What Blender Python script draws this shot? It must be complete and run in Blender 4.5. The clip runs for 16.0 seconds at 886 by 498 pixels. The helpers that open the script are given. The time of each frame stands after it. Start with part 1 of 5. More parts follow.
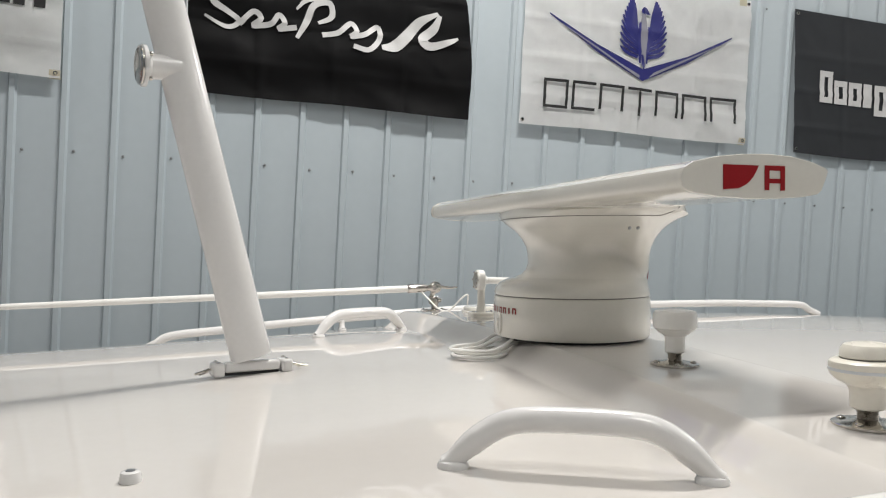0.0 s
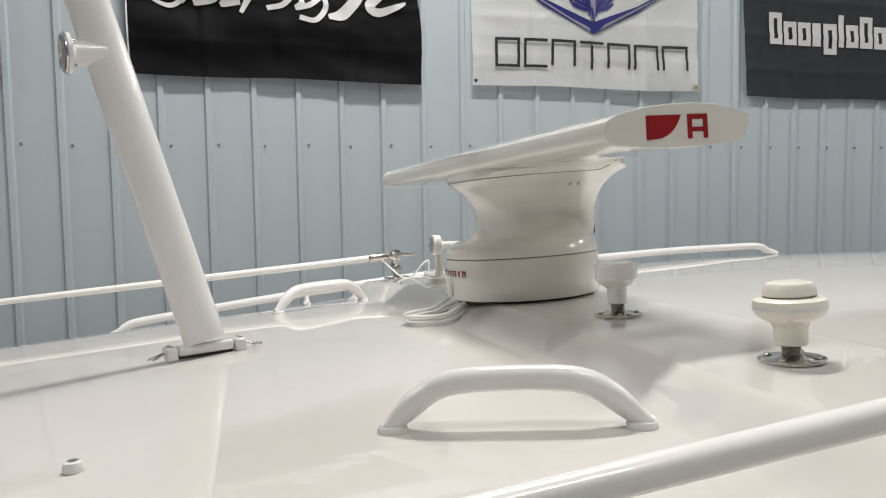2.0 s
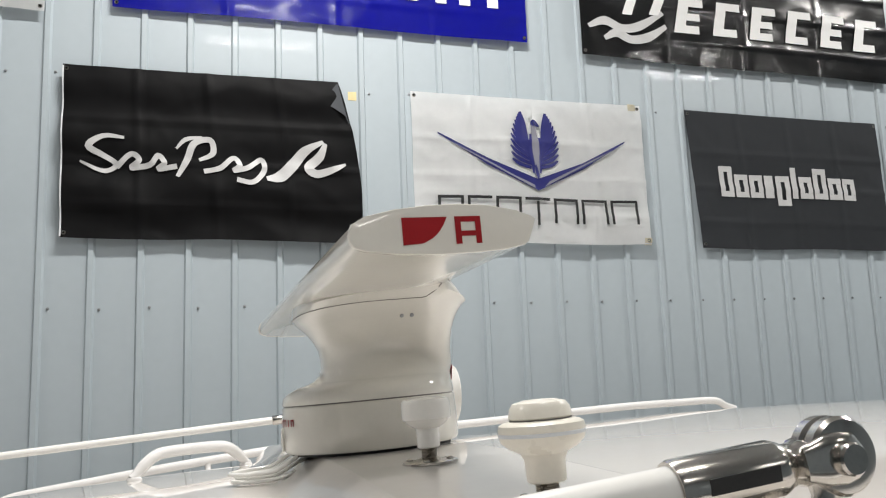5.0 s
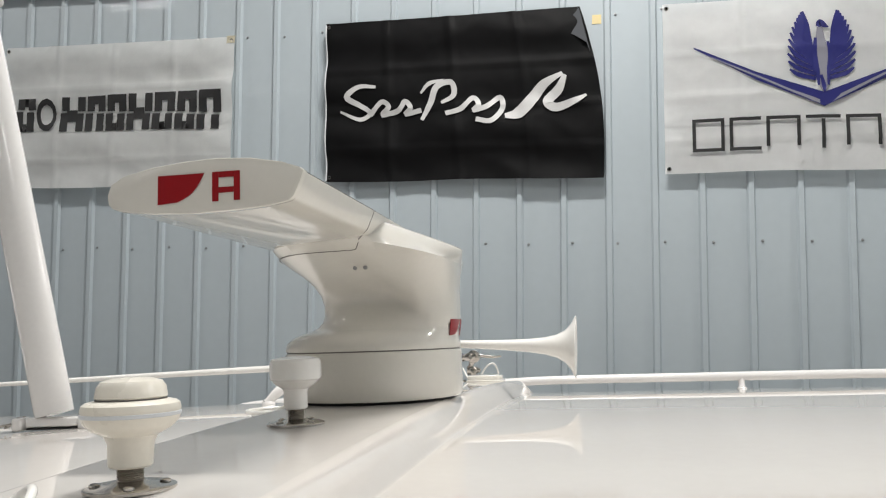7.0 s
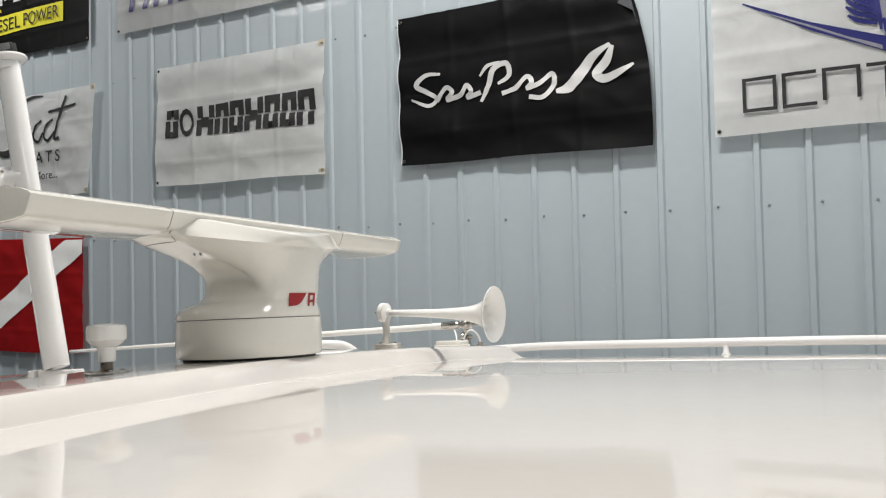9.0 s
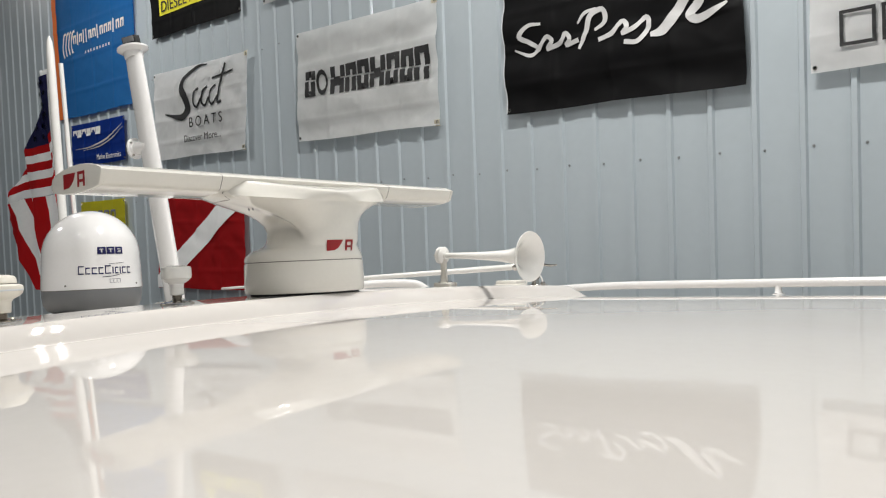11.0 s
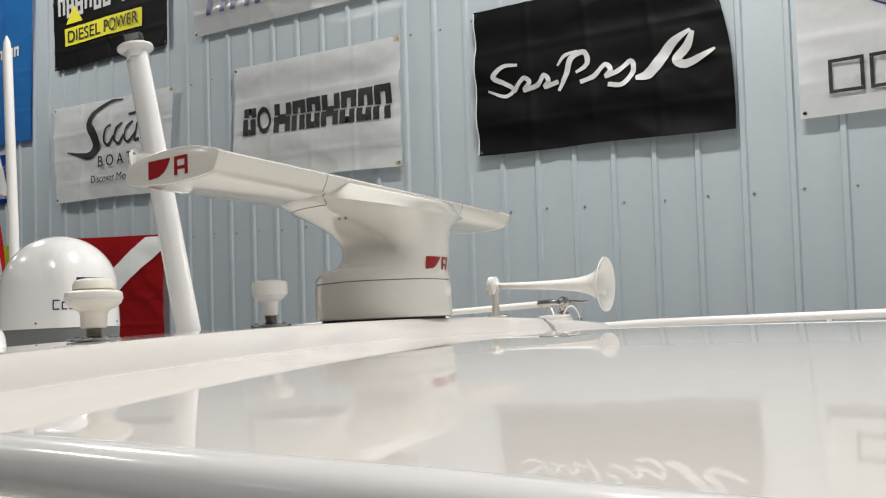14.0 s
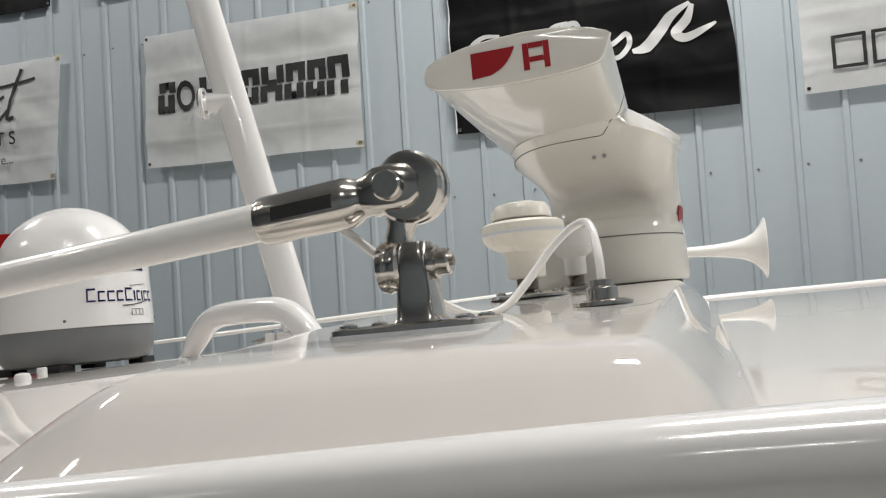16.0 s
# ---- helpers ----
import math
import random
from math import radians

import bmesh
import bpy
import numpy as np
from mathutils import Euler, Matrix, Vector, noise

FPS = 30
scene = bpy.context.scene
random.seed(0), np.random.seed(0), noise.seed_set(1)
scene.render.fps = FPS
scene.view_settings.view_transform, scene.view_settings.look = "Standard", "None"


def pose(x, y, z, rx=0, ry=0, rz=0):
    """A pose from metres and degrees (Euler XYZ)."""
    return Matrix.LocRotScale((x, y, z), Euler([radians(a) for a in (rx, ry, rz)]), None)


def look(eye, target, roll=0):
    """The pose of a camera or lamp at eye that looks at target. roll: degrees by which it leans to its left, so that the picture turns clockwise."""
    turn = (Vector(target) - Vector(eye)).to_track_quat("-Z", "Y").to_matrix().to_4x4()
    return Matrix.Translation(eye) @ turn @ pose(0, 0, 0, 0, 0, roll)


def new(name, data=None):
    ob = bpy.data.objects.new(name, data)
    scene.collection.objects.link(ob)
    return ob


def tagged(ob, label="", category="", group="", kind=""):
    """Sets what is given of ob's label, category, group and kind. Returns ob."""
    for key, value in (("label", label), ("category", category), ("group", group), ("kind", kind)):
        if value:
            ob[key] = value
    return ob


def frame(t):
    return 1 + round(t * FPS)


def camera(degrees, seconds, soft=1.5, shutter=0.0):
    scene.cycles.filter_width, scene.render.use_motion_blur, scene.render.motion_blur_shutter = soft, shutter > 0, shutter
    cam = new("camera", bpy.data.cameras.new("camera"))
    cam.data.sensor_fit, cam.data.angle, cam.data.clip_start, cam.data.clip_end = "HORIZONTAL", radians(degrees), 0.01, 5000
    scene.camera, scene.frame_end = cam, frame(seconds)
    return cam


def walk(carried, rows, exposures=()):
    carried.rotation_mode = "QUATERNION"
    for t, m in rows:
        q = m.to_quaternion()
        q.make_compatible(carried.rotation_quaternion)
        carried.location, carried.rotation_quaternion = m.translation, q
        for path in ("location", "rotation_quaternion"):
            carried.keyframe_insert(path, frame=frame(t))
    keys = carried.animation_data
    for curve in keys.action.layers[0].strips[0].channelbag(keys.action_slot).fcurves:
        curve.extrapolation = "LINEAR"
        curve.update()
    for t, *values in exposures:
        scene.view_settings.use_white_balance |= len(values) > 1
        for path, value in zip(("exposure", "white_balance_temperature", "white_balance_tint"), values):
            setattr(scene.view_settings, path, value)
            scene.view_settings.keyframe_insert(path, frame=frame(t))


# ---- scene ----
cam = camera(59.0, 16.0, soft=1.15)
METRES, EYE, TILT, LEAN, TURN = 4.73, 0.25, 0.0, 0.0, -16.0
PATH = [
    (0, (0.022, -0.023, 0.415), (0.564, 1.901, 0.35), 3.2),
    (0.5, (0.041, -0.033, 0.416), (0.59, 1.889, 0.328), 1.6),
    (1, (0.059, -0.041, 0.419), (0.637, 1.87, 0.312), 0.7),
    (1.5, (0.071, -0.045, 0.42), (0.664, 1.861, 0.294), -0.6),
    (2, (0.08, -0.052, 0.42), (0.683, 1.849, 0.268), -0.8),
    (2.5, (0.081, -0.055, 0.417), (0.699, 1.841, 0.261), -0.9),
    (3, (0.192, -0.079, 0.422), (0.892, 1.79, 0.295), -3.4),
    (3.2, (0.27, -0.063, 0.41), (1.039, 1.779, 0.283), -3.8),
    (5.3, (0.609, 0.017, 0.332), (1.112, 1.927, 0.647), -1.3),
    (5.5, (0.718, 0.027, 0.348), (1.114, 1.968, 0.624), -2.1),
    (6, (0.935, 0.038, 0.341), (1.084, 2.019, 0.57), -2.4),
    (6.5, (1.18, 0.074, 0.382), (0.996, 2.055, 0.581), 0.1),
    (7, (1.314, 0.096, 0.37), (0.911, 2.051, 0.499), 0.2),
    (7.5, (1.459, 0.106, 0.374), (0.931, 2.033, 0.457), 0.4),
    (8, (1.768, 0.106, 0.382), (1.12, 1.998, 0.428), -0.3),
    (8.5, (1.984, 0.125, 0.347), (1.419, 2.042, 0.418), -1.9),
    (9, (2.255, 0.132, 0.377), (1.311, 1.894, 0.433), -1.2),
    (9.5, (2.409, 0.138, 0.377), (1.297, 1.799, 0.423), 0.1),
    (10, (2.625, 0.167, 0.394), (1.389, 1.738, 0.34), 0.6),
    (10.2, (2.67, 0.167, 0.391), (1.405, 1.714, 0.294), -1.0),
    (12.3, (2.897, 0.089, 0.382), (1.532, 1.55, 0.312), -1.5),
    (12.5, (2.834, 0.094, 0.359), (1.594, 1.662, 0.291), -0.0),
    (13, (2.57, -0.001, 0.303), (1.449, 1.653, 0.226), 2.4),
    (13.5, (2.323, -0.055, 0.259), (1.184, 1.586, 0.151), 1.2),
    (14, (2.088, -0.05, 0.272), (1.055, 1.661, 0.347), -1.7),
    (14.5, (1.795, -0.016, 0.294), (0.907, 1.771, 0.428), -3.3),
    (15, (1.573, -0.024, 0.277), (0.751, 1.796, 0.381), -2.2),
    (15.5, (1.304, -0.057, 0.253), (0.555, 1.796, 0.342), -0.9),
    (16, (1.031, -0.072, 0.21), (0.426, 1.833, 0.283), -3.6),
]
walk(cam, [(t, look(eye, target, roll)) for t, eye, target, roll in PATH],
     ((0.0, -0.02), (3.0, -0.03), (5.5, 0.13), (6.3, 0.08), (7.0, -0.01), (8.0, 0.03), (10.0, 0.02), (12.5, 0.02), (13.5, -0.10), (14.4, 0.01), (15.0, -0.02), (16.0, -0.04)))

# ---- world and lamps ----
world = bpy.data.worlds.new("world")
scene.world = world
world.use_nodes = True
world.node_tree.nodes["Background"].inputs[0].default_value = (0.75, 0.82, 0.9, 1)
world.node_tree.nodes["Background"].inputs[1].default_value = 0.02
scene.view_settings.exposure = 0.0
LAMP_POWER = 60.5
LAMP_COLOUR = (0.985, 0.957, 0.917)
CEILING_Z, FLOOR_Z = 4.3, -3.7

# ---- materials ----


def material(name, colour, rough=0.5, metal=0.0, coat=0.0, noise_scale=0.0, vary=0.06, bump=0.0, bump_scale=80.0, stain=0.0, coat_rough=0.03, random_tint=0.0, sheen=0.0, spec=0.5):
    """A Principled material with colour varied at two scales, a varied roughness and a fine relief."""
    m = bpy.data.materials.new(name)
    m.use_nodes = True
    nt = m.node_tree
    b = nt.nodes["Principled BSDF"]
    b.inputs["Metallic"].default_value = metal
    b.inputs["Roughness"].default_value = rough
    b.inputs["Coat Weight"].default_value = coat
    b.inputs["Coat Roughness"].default_value = coat_rough
    b.inputs["Sheen Weight"].default_value = sheen
    b.inputs["Specular IOR Level"].default_value = spec
    b.inputs["Base Color"].default_value = (*colour, 1)
    if not noise_scale:
        return m
    tc = nt.nodes.new("ShaderNodeTexCoord")
    n1 = nt.nodes.new("ShaderNodeTexNoise")
    n1.inputs["Scale"].default_value = noise_scale
    n1.inputs["Detail"].default_value = 6
    n2 = nt.nodes.new("ShaderNodeTexNoise")
    n2.inputs["Scale"].default_value = noise_scale * 14
    n2.inputs["Detail"].default_value = 3
    for n in (n1, n2):
        nt.links.new(tc.outputs["Object"], n.inputs["Vector"])
    add = nt.nodes.new("ShaderNodeMath")
    add.operation = "ADD"
    nt.links.new(n1.outputs["Fac"], add.inputs[0])
    nt.links.new(n2.outputs["Fac"], add.inputs[1])
    last = add.outputs[0]
    if random_tint:
        info = nt.nodes.new("ShaderNodeObjectInfo")
        mul = nt.nodes.new("ShaderNodeMath")
        mul.operation = "MULTIPLY_ADD"
        nt.links.new(info.outputs["Random"], mul.inputs[0])
        mul.inputs[1].default_value = random_tint
        nt.links.new(last, mul.inputs[2])
        last = mul.outputs[0]
    ramp = nt.nodes.new("ShaderNodeMapRange")
    ramp.inputs["From Min"].default_value = 0.55
    ramp.inputs["From Max"].default_value = 1.45
    nt.links.new(last, ramp.inputs["Value"])
    mix = nt.nodes.new("ShaderNodeMix")
    mix.data_type = "RGBA"
    mix.inputs["A"].default_value = (*[c * (1 - vary) for c in colour], 1)
    mix.inputs["B"].default_value = (*[min(1, c * (1 + vary)) for c in colour], 1)
    nt.links.new(ramp.outputs["Result"], mix.inputs["Factor"])
    nt.links.new(mix.outputs["Result"], b.inputs["Base Color"])
    rr = nt.nodes.new("ShaderNodeMapRange")
    rr.inputs["To Min"].default_value = max(0.0, rough * 0.8)
    rr.inputs["To Max"].default_value = min(1.0, rough * 1.25)
    nt.links.new(n1.outputs["Fac"], rr.inputs["Value"])
    nt.links.new(rr.outputs["Result"], b.inputs["Roughness"])
    if bump:
        n3 = nt.nodes.new("ShaderNodeTexNoise")
        n3.inputs["Scale"].default_value = bump_scale
        n3.inputs["Detail"].default_value = 2
        nt.links.new(tc.outputs["Object"], n3.inputs["Vector"])
        bp = nt.nodes.new("ShaderNodeBump")
        bp.inputs["Strength"].default_value = bump
        bp.inputs["Distance"].default_value = 0.004
        nt.links.new(n3.outputs["Fac"], bp.inputs["Height"])
        nt.links.new(bp.outputs["Normal"], b.inputs["Normal"])
    return m


GELCOAT = material("gelcoat", (0.635, 0.607, 0.576), 0.022, 0, 0.0, 3.0, 0.02)
RADAR_WHITE = material("radar_white_plastic", (0.73, 0.71, 0.655), 0.09, 0, 0.5, 6.0, 0.025)
PAINT_WHITE = material("white_painted_metal", (0.77, 0.76, 0.75), 0.16, 0, 0.5, 7.0, 0.03)
FIBRE_WHITE = material("white_fibreglass", (0.84, 0.83, 0.80), 0.2, 0, 0.3, 8.0, 0.03)
DOME_WHITE = material("dome_white_plastic", (0.82, 0.81, 0.80), 0.14, 0, 0.5, 5.0, 0.02)
CREAM = material("cream_plastic", (0.80, 0.765, 0.68), 0.28, 0, 0.2, 12.0, 0.04)
CREAM_BAND = material("pale_grey_gasket", (0.66, 0.68, 0.70), 0.45, 0, 0, 20.0, 0.05)
CHROME = material("polished_stainless", (0.60, 0.57, 0.53), 0.16, 1.0, 0, 30.0, 0.08)
THREAD = material("worn_stainless_thread", (0.42, 0.39, 0.35), 0.28, 1.0, 0, 60.0, 0.15)
# Black parts, and the painted shade in the hinge gap and screw recesses.
DARK_GAP = material("black_rubber_and_shade", (0.02, 0.02, 0.02), 0.6, 0, 0, 40.0, 0.2)
SEAM = material("dark_seam", (0.16, 0.15, 0.14), 0.6, 0, 0, 40.0, 0.1)
GREY_BASE = material("grey_plastic", (0.17, 0.175, 0.18), 0.35, 0, 0, 20.0, 0.06)
WALL_STEEL = material("painted_wall_steel", (0.42, 0.475, 0.51), 0.36, 0, 0.12, 1.3, 0.03, 0.03, 5.0, random_tint=0.15)
SCREW = material("screw_metal", (0.30, 0.31, 0.32), 0.4, 0.8, 0, 90.0, 0.2)
CONCRETE = material("concrete", (0.20, 0.195, 0.19), 0.6, 0, 0, 0.8, 0.2, 0.2, 30.0)
CEIL = material("white_ceiling_steel", (0.55, 0.56, 0.56), 0.5, 0, 0, 1.0, 0.03)
HULL = material("hull_white", (0.75, 0.74, 0.72), 0.2, 0, 0.4, 2.0, 0.03)
RED = material("red_vinyl", (0.29, 0.004, 0.008), 0.35, 0, 0.1, 30.0, 0.06)
NAVY_INK = material("navy_ink", (0.014, 0.016, 0.13), 0.4, 0, 0, 30.0, 0.08)
BLACK_INK = material("black_ink", (0.012, 0.012, 0.013), 0.6, 0, 0, 30.0, 0.1)
WHITE_INK = material("white_ink", (0.80, 0.80, 0.79), 0.6, 0, 0, 30.0, 0.04)
SILVER_INK = material("silver_ink", (0.52, 0.52, 0.52), 0.5, 0, 0, 20.0, 0.1)
GREY_INK = material("grey_ink", (0.20, 0.20, 0.24), 0.6, 0, 0, 30.0, 0.08)


def fabric(name, colour, rough=0.85, coat=0.0, vary=0.04, bump=0.0):
    return material(name, colour, rough, 0, coat, 1.5, vary, bump, 18.0, coat_rough=0.12, spec=0.5 if coat else 0.22)


CLOTH_BLACK = fabric("black_cloth", (0.007, 0.007, 0.008), 0.60)
CLOTH_WHITE = fabric("white_cloth", (0.86, 0.865, 0.865))
CLOTH_WHITE_B = fabric("off_white_cloth", (0.86, 0.87, 0.865))
CLOTH_GREY = fabric("dark_grey_cloth", (0.062, 0.067, 0.075), 0.7)
CLOTH_RED = fabric("red_cloth", (0.52, 0.012, 0.016))
CLOTH_NAVY = fabric("navy_cloth", (0.02, 0.022, 0.09))
CLOTH_BLUE = fabric("sky_blue_cloth", (0.03, 0.22, 0.60), 0.6)
CLOTH_ORANGE = fabric("orange_cloth", (0.75, 0.17, 0.03), 0.6)
CLOTH_ROYAL = fabric("royal_blue_cloth", (0.008, 0.05, 0.36), 0.5)
CLOTH_YELLOW = fabric("yellow_cloth", (0.72, 0.66, 0.04), 0.6)
VINYL_WHITE = fabric("white_vinyl", (0.76, 0.77, 0.77), 0.22, 0.9, 0.03, 0.25)
VINYL_BLUE = fabric("blue_vinyl", (0.006, 0.008, 0.42), 0.22, 0.9, 0.05, 0.25)
VINYL_BLACK = fabric("black_vinyl", (0.008, 0.008, 0.009), 0.22, 0.9, 0.05, 0.25)
TAPE_PALE = material("pale_cloth_tape", (0.74, 0.69, 0.55), 0.7, 0, 0, 30.0, 0.06)
TAPE = material("masking_tape", (0.72, 0.60, 0.32), 0.7, 0, 0, 30.0, 0.08)

# ---- builders ----


def part(name, bm, mat, parent=None, label="", smooth=35.0):
    """Links a bmesh as one mesh object, under a thing or a part."""
    bmesh.ops.recalc_face_normals(bm, faces=bm.faces)
    me = bpy.data.meshes.new(name)
    bm.to_mesh(me)
    bm.free()
    if smooth:
        for p in me.polygons:
            p.use_smooth = True
        me.set_sharp_from_angle(angle=radians(smooth))
    me.materials.append(mat)
    ob = new(name, me)
    ob.parent = parent
    if label:
        tagged(ob, label)
    return ob


def thing(name, m, label, category, group="", kind=""):
    ob = new(name)
    ob.matrix_world = m
    ob.empty_display_size = 0.05
    return tagged(ob, label, category, group, kind)


def loft(rings, caps=True, bm=None):
    bm = bm or bmesh.new()
    vs = [[bm.verts.new(p) for p in r] for r in rings]
    n = len(vs[0])
    for a, b in zip(vs, vs[1:]):
        for i in range(n):
            bm.faces.new((a[i], a[(i + 1) % n], b[(i + 1) % n], b[i]))
    if caps:
        bm.faces.new(vs[0][::-1])
        bm.faces.new(vs[-1])
    return bm


def lathe(profile, n=40, centre=(0, 0, 0), bm=None, axis="z"):
    rings = []
    for r, z in profile:
        ring = []
        for i in range(n):
            a = 2 * math.pi * i / n
            p = (r * math.cos(a), r * math.sin(a), z)
            p = p if axis == "z" else (p[2], p[0], p[1]) if axis == "x" else (p[1], p[2], p[0])
            ring.append(Vector(centre) + Vector(p))
        rings.append(ring)
    return loft(rings, True, bm)


def tube(points, radius, n=16, flat=1.0, side=None, bm=None):
    """A tube along points. radius: one number or one for each point; flat: the second axis's share; side: the first axis's direction."""
    pts = [Vector(p) for p in points]
    rs = radius if isinstance(radius, (list, tuple)) else [radius] * len(pts)
    rings, last = [], None
    for i, p in enumerate(pts):
        d = (pts[min(i + 1, len(pts) - 1)] - pts[max(i - 1, 0)]).normalized()
        ref = Vector(side) if side else (last if last else (Vector((0, 0, 1)) if abs(d.z) < 0.9 else Vector((1, 0, 0))))
        a = (ref - d * ref.dot(d)).normalized()
        b = d.cross(a)
        last = a
        rings.append([p + (a * math.cos(2 * math.pi * k / n) + b * flat * math.sin(2 * math.pi * k / n)) * rs[i] for k in range(n)])
    return loft(rings, True, bm)


def smooth_path(points, steps=8):
    """Catmull-Rom through points."""
    p = [Vector(q) for q in points]
    p = [2 * p[0] - p[1]] + p + [2 * p[-1] - p[-2]]
    out = []
    for i in range(1, len(p) - 2):
        for s in range(steps):
            t = s / steps
            out.append(0.5 * (2 * p[i] + (p[i + 1] - p[i - 1]) * t + (2 * p[i - 1] - 5 * p[i] + 4 * p[i + 1] - p[i + 2]) * t * t + (3 * p[i] - p[i - 1] - 3 * p[i + 1] + p[i + 2]) * t ** 3))
    out.append(p[-2])
    return out


def box(size, centre=(0, 0, 0), bevel=0.0, bm=None, turn=None):
    own = bmesh.new()
    bmesh.ops.create_cube(own, size=1.0)
    for v in own.verts:
        v.co = Vector((v.co.x * size[0], v.co.y * size[1], v.co.z * size[2]))
    if bevel:
        bmesh.ops.bevel(own, geom=own.edges[:], offset=bevel, segments=3, affect="EDGES", profile=0.5)
    for v in own.verts:
        v.co = (turn @ v.co if turn else v.co) + Vector(centre)
    if bm is None:
        return own
    me = bpy.data.meshes.new("scratch")
    own.to_mesh(me)
    own.free()
    bm.from_mesh(me)
    bpy.data.meshes.remove(me)
    return bm


def oval(cx, cy, hx, hy, z, n=64, power=4.0, tilt=0.0):
    """A rounded-rectangle ring (superellipse); tilt: rise in z for each metre of y."""
    ring = []
    for i in range(n):
        a = 2 * math.pi * i / n
        c, s = math.cos(a), math.sin(a)
        x = cx + hx * math.copysign(abs(c) ** (2 / power), c)
        y = cy + hy * math.copysign(abs(s) ** (2 / power), s)
        ring.append((x, y, z + tilt * (y - cy)))
    return ring


def lettering(name, words, size, m, mat, parent, width=None):
    """Words in the built-in font as a thin mesh; m is the place of their lower left corner, x along the line."""
    cu = bpy.data.curves.new(name, "FONT")
    cu.body, cu.size, cu.extrude = words, size, 0.0006
    tmp = new("scratch", cu)
    bpy.context.view_layer.update()
    me = bpy.data.meshes.new_from_object(tmp)
    bpy.data.objects.remove(tmp)
    if width:
        w = max(v.co.x for v in me.vertices)
        for v in me.vertices:
            v.co.x *= width / w
    me.transform(m)
    me.materials.clear()
    me.materials.append(mat)
    ob = new(name, me)
    ob.parent = parent
    return ob


# ---- the hall ----
WALL_Y = 4.26
RIB0, RIB = 0.1715, 0.2340


def rib_profile(x0, ribs):
    """The section of one steel sheet: a flat with trapezoid ribs, as (x, depth)."""
    pts = []
    for k in range(ribs):
        c = x0 + k * RIB
        pts += [(c - 0.021, 0.0), (c - 0.012, 0.017), (c + 0.012, 0.017), (c + 0.021, 0.0)]
    pts.append((x0 + ribs * RIB - 0.0212, 0.0))
    return pts


def build_wall():
    wall = tagged(part("wall_north", box((27.0, 0.15, CEILING_Z - FLOOR_Z), (-3.0, WALL_Y + 0.079, (CEILING_Z + FLOOR_Z) / 2)), WALL_STEEL), "pale blue-grey painted corrugated steel wall of the boat hall", "wall", kind="structure")
    bm = bmesh.new()
    pr = rib_profile(0.0, 4)
    lo = [bm.verts.new((x, -d, FLOOR_Z)) for x, d in pr]
    hi = [bm.verts.new((x, -d, CEILING_Z)) for x, d in pr]
    for i in range(len(pr) - 1):
        bm.faces.new((lo[i], lo[i + 1], hi[i + 1], hi[i]))
    first = part("panel", bm, WALL_STEEL, wall, smooth=0)
    first.location = (RIB0 - 12 * 4 * RIB, WALL_Y, 0)
    for k in range(-11, 11):
        ob = new("panel", first.data)
        ob.parent = wall
        ob.location = (RIB0 + k * 4 * RIB, WALL_Y - 0.0006 * (k % 2), 0)
    bm = lathe([(0.0075, 0.0), (0.0075, 0.0015), (0.0048, 0.002), (0.0048, 0.006), (0.003, 0.0068)], 8, axis="y")
    for v in bm.verts:
        v.co.y = -v.co.y
    screw = None
    for z in (0.668, 1.888, -0.552):
        for k in range(-34, 22):
            x = RIB0 + 0.047 + k * RIB
            if z < 0 and not -22 < k < 6:
                continue
            if screw is None:
                screw = part("screw", bm, SCREW, wall)
                ob = screw
            else:
                ob = new("screw", screw.data)
                ob.parent = wall
            ob.location = (x + 0.004 * math.sin(k * 7.3), WALL_Y - 0.001, z + 0.006 * math.sin(k * 3.1 + z))
    return wall


build_wall()
tagged(part("floor", box((27, 14, 0.2), (-3, -2.6, FLOOR_Z - 0.1)), CONCRETE), "grey concrete floor of the hall", "floor", kind="structure")
tagged(part("ceiling", box((27, 14, 0.1), (-3, -2.6, CEILING_Z + 0.05)), CEIL), "white steel ceiling of the hall", "ceiling", kind="structure")
tagged(part("wall_south", box((27, 0.15, CEILING_Z - FLOOR_Z), (-3, -9.4, (CEILING_Z + FLOOR_Z) / 2)), WALL_STEEL), "pale painted steel wall of the hall", "wall", kind="structure")
tagged(part("wall_west", box((0.15, 13.6, CEILING_Z - FLOOR_Z), (-16.3, -2.6, (CEILING_Z + FLOOR_Z) / 2)), WALL_STEEL), "pale painted steel end wall of the hall", "wall", kind="structure")
tagged(part("wall_east", box((0.15, 13.6, CEILING_Z - FLOOR_Z), (10.3, -2.6, (CEILING_Z + FLOOR_Z) / 2)), WALL_STEEL), "pale painted steel end wall of the hall", "wall", kind="structure")


def ceiling_light(x, y, share):
    root = thing("ceiling_light", pose(x, y, CEILING_Z - 0.03), "unseen white twin-tube strip light under the hall ceiling", "light", "strip lights")
    bm = box((1.32, 0.24, 0.05), (0, 0, 0.0), 0.006)
    part("housing", bm, CEIL, root)
    for s in (-0.07, 0.07):
        lamp = bpy.data.lights.new("tube", "AREA")
        lamp.shape, lamp.size, lamp.size_y = "RECTANGLE", 1.24, 0.05
        lamp.energy, lamp.color = LAMP_POWER * share, LAMP_COLOUR
        ob = new("tube", lamp)
        ob.parent = root
        ob.location = (0, s, -0.032)


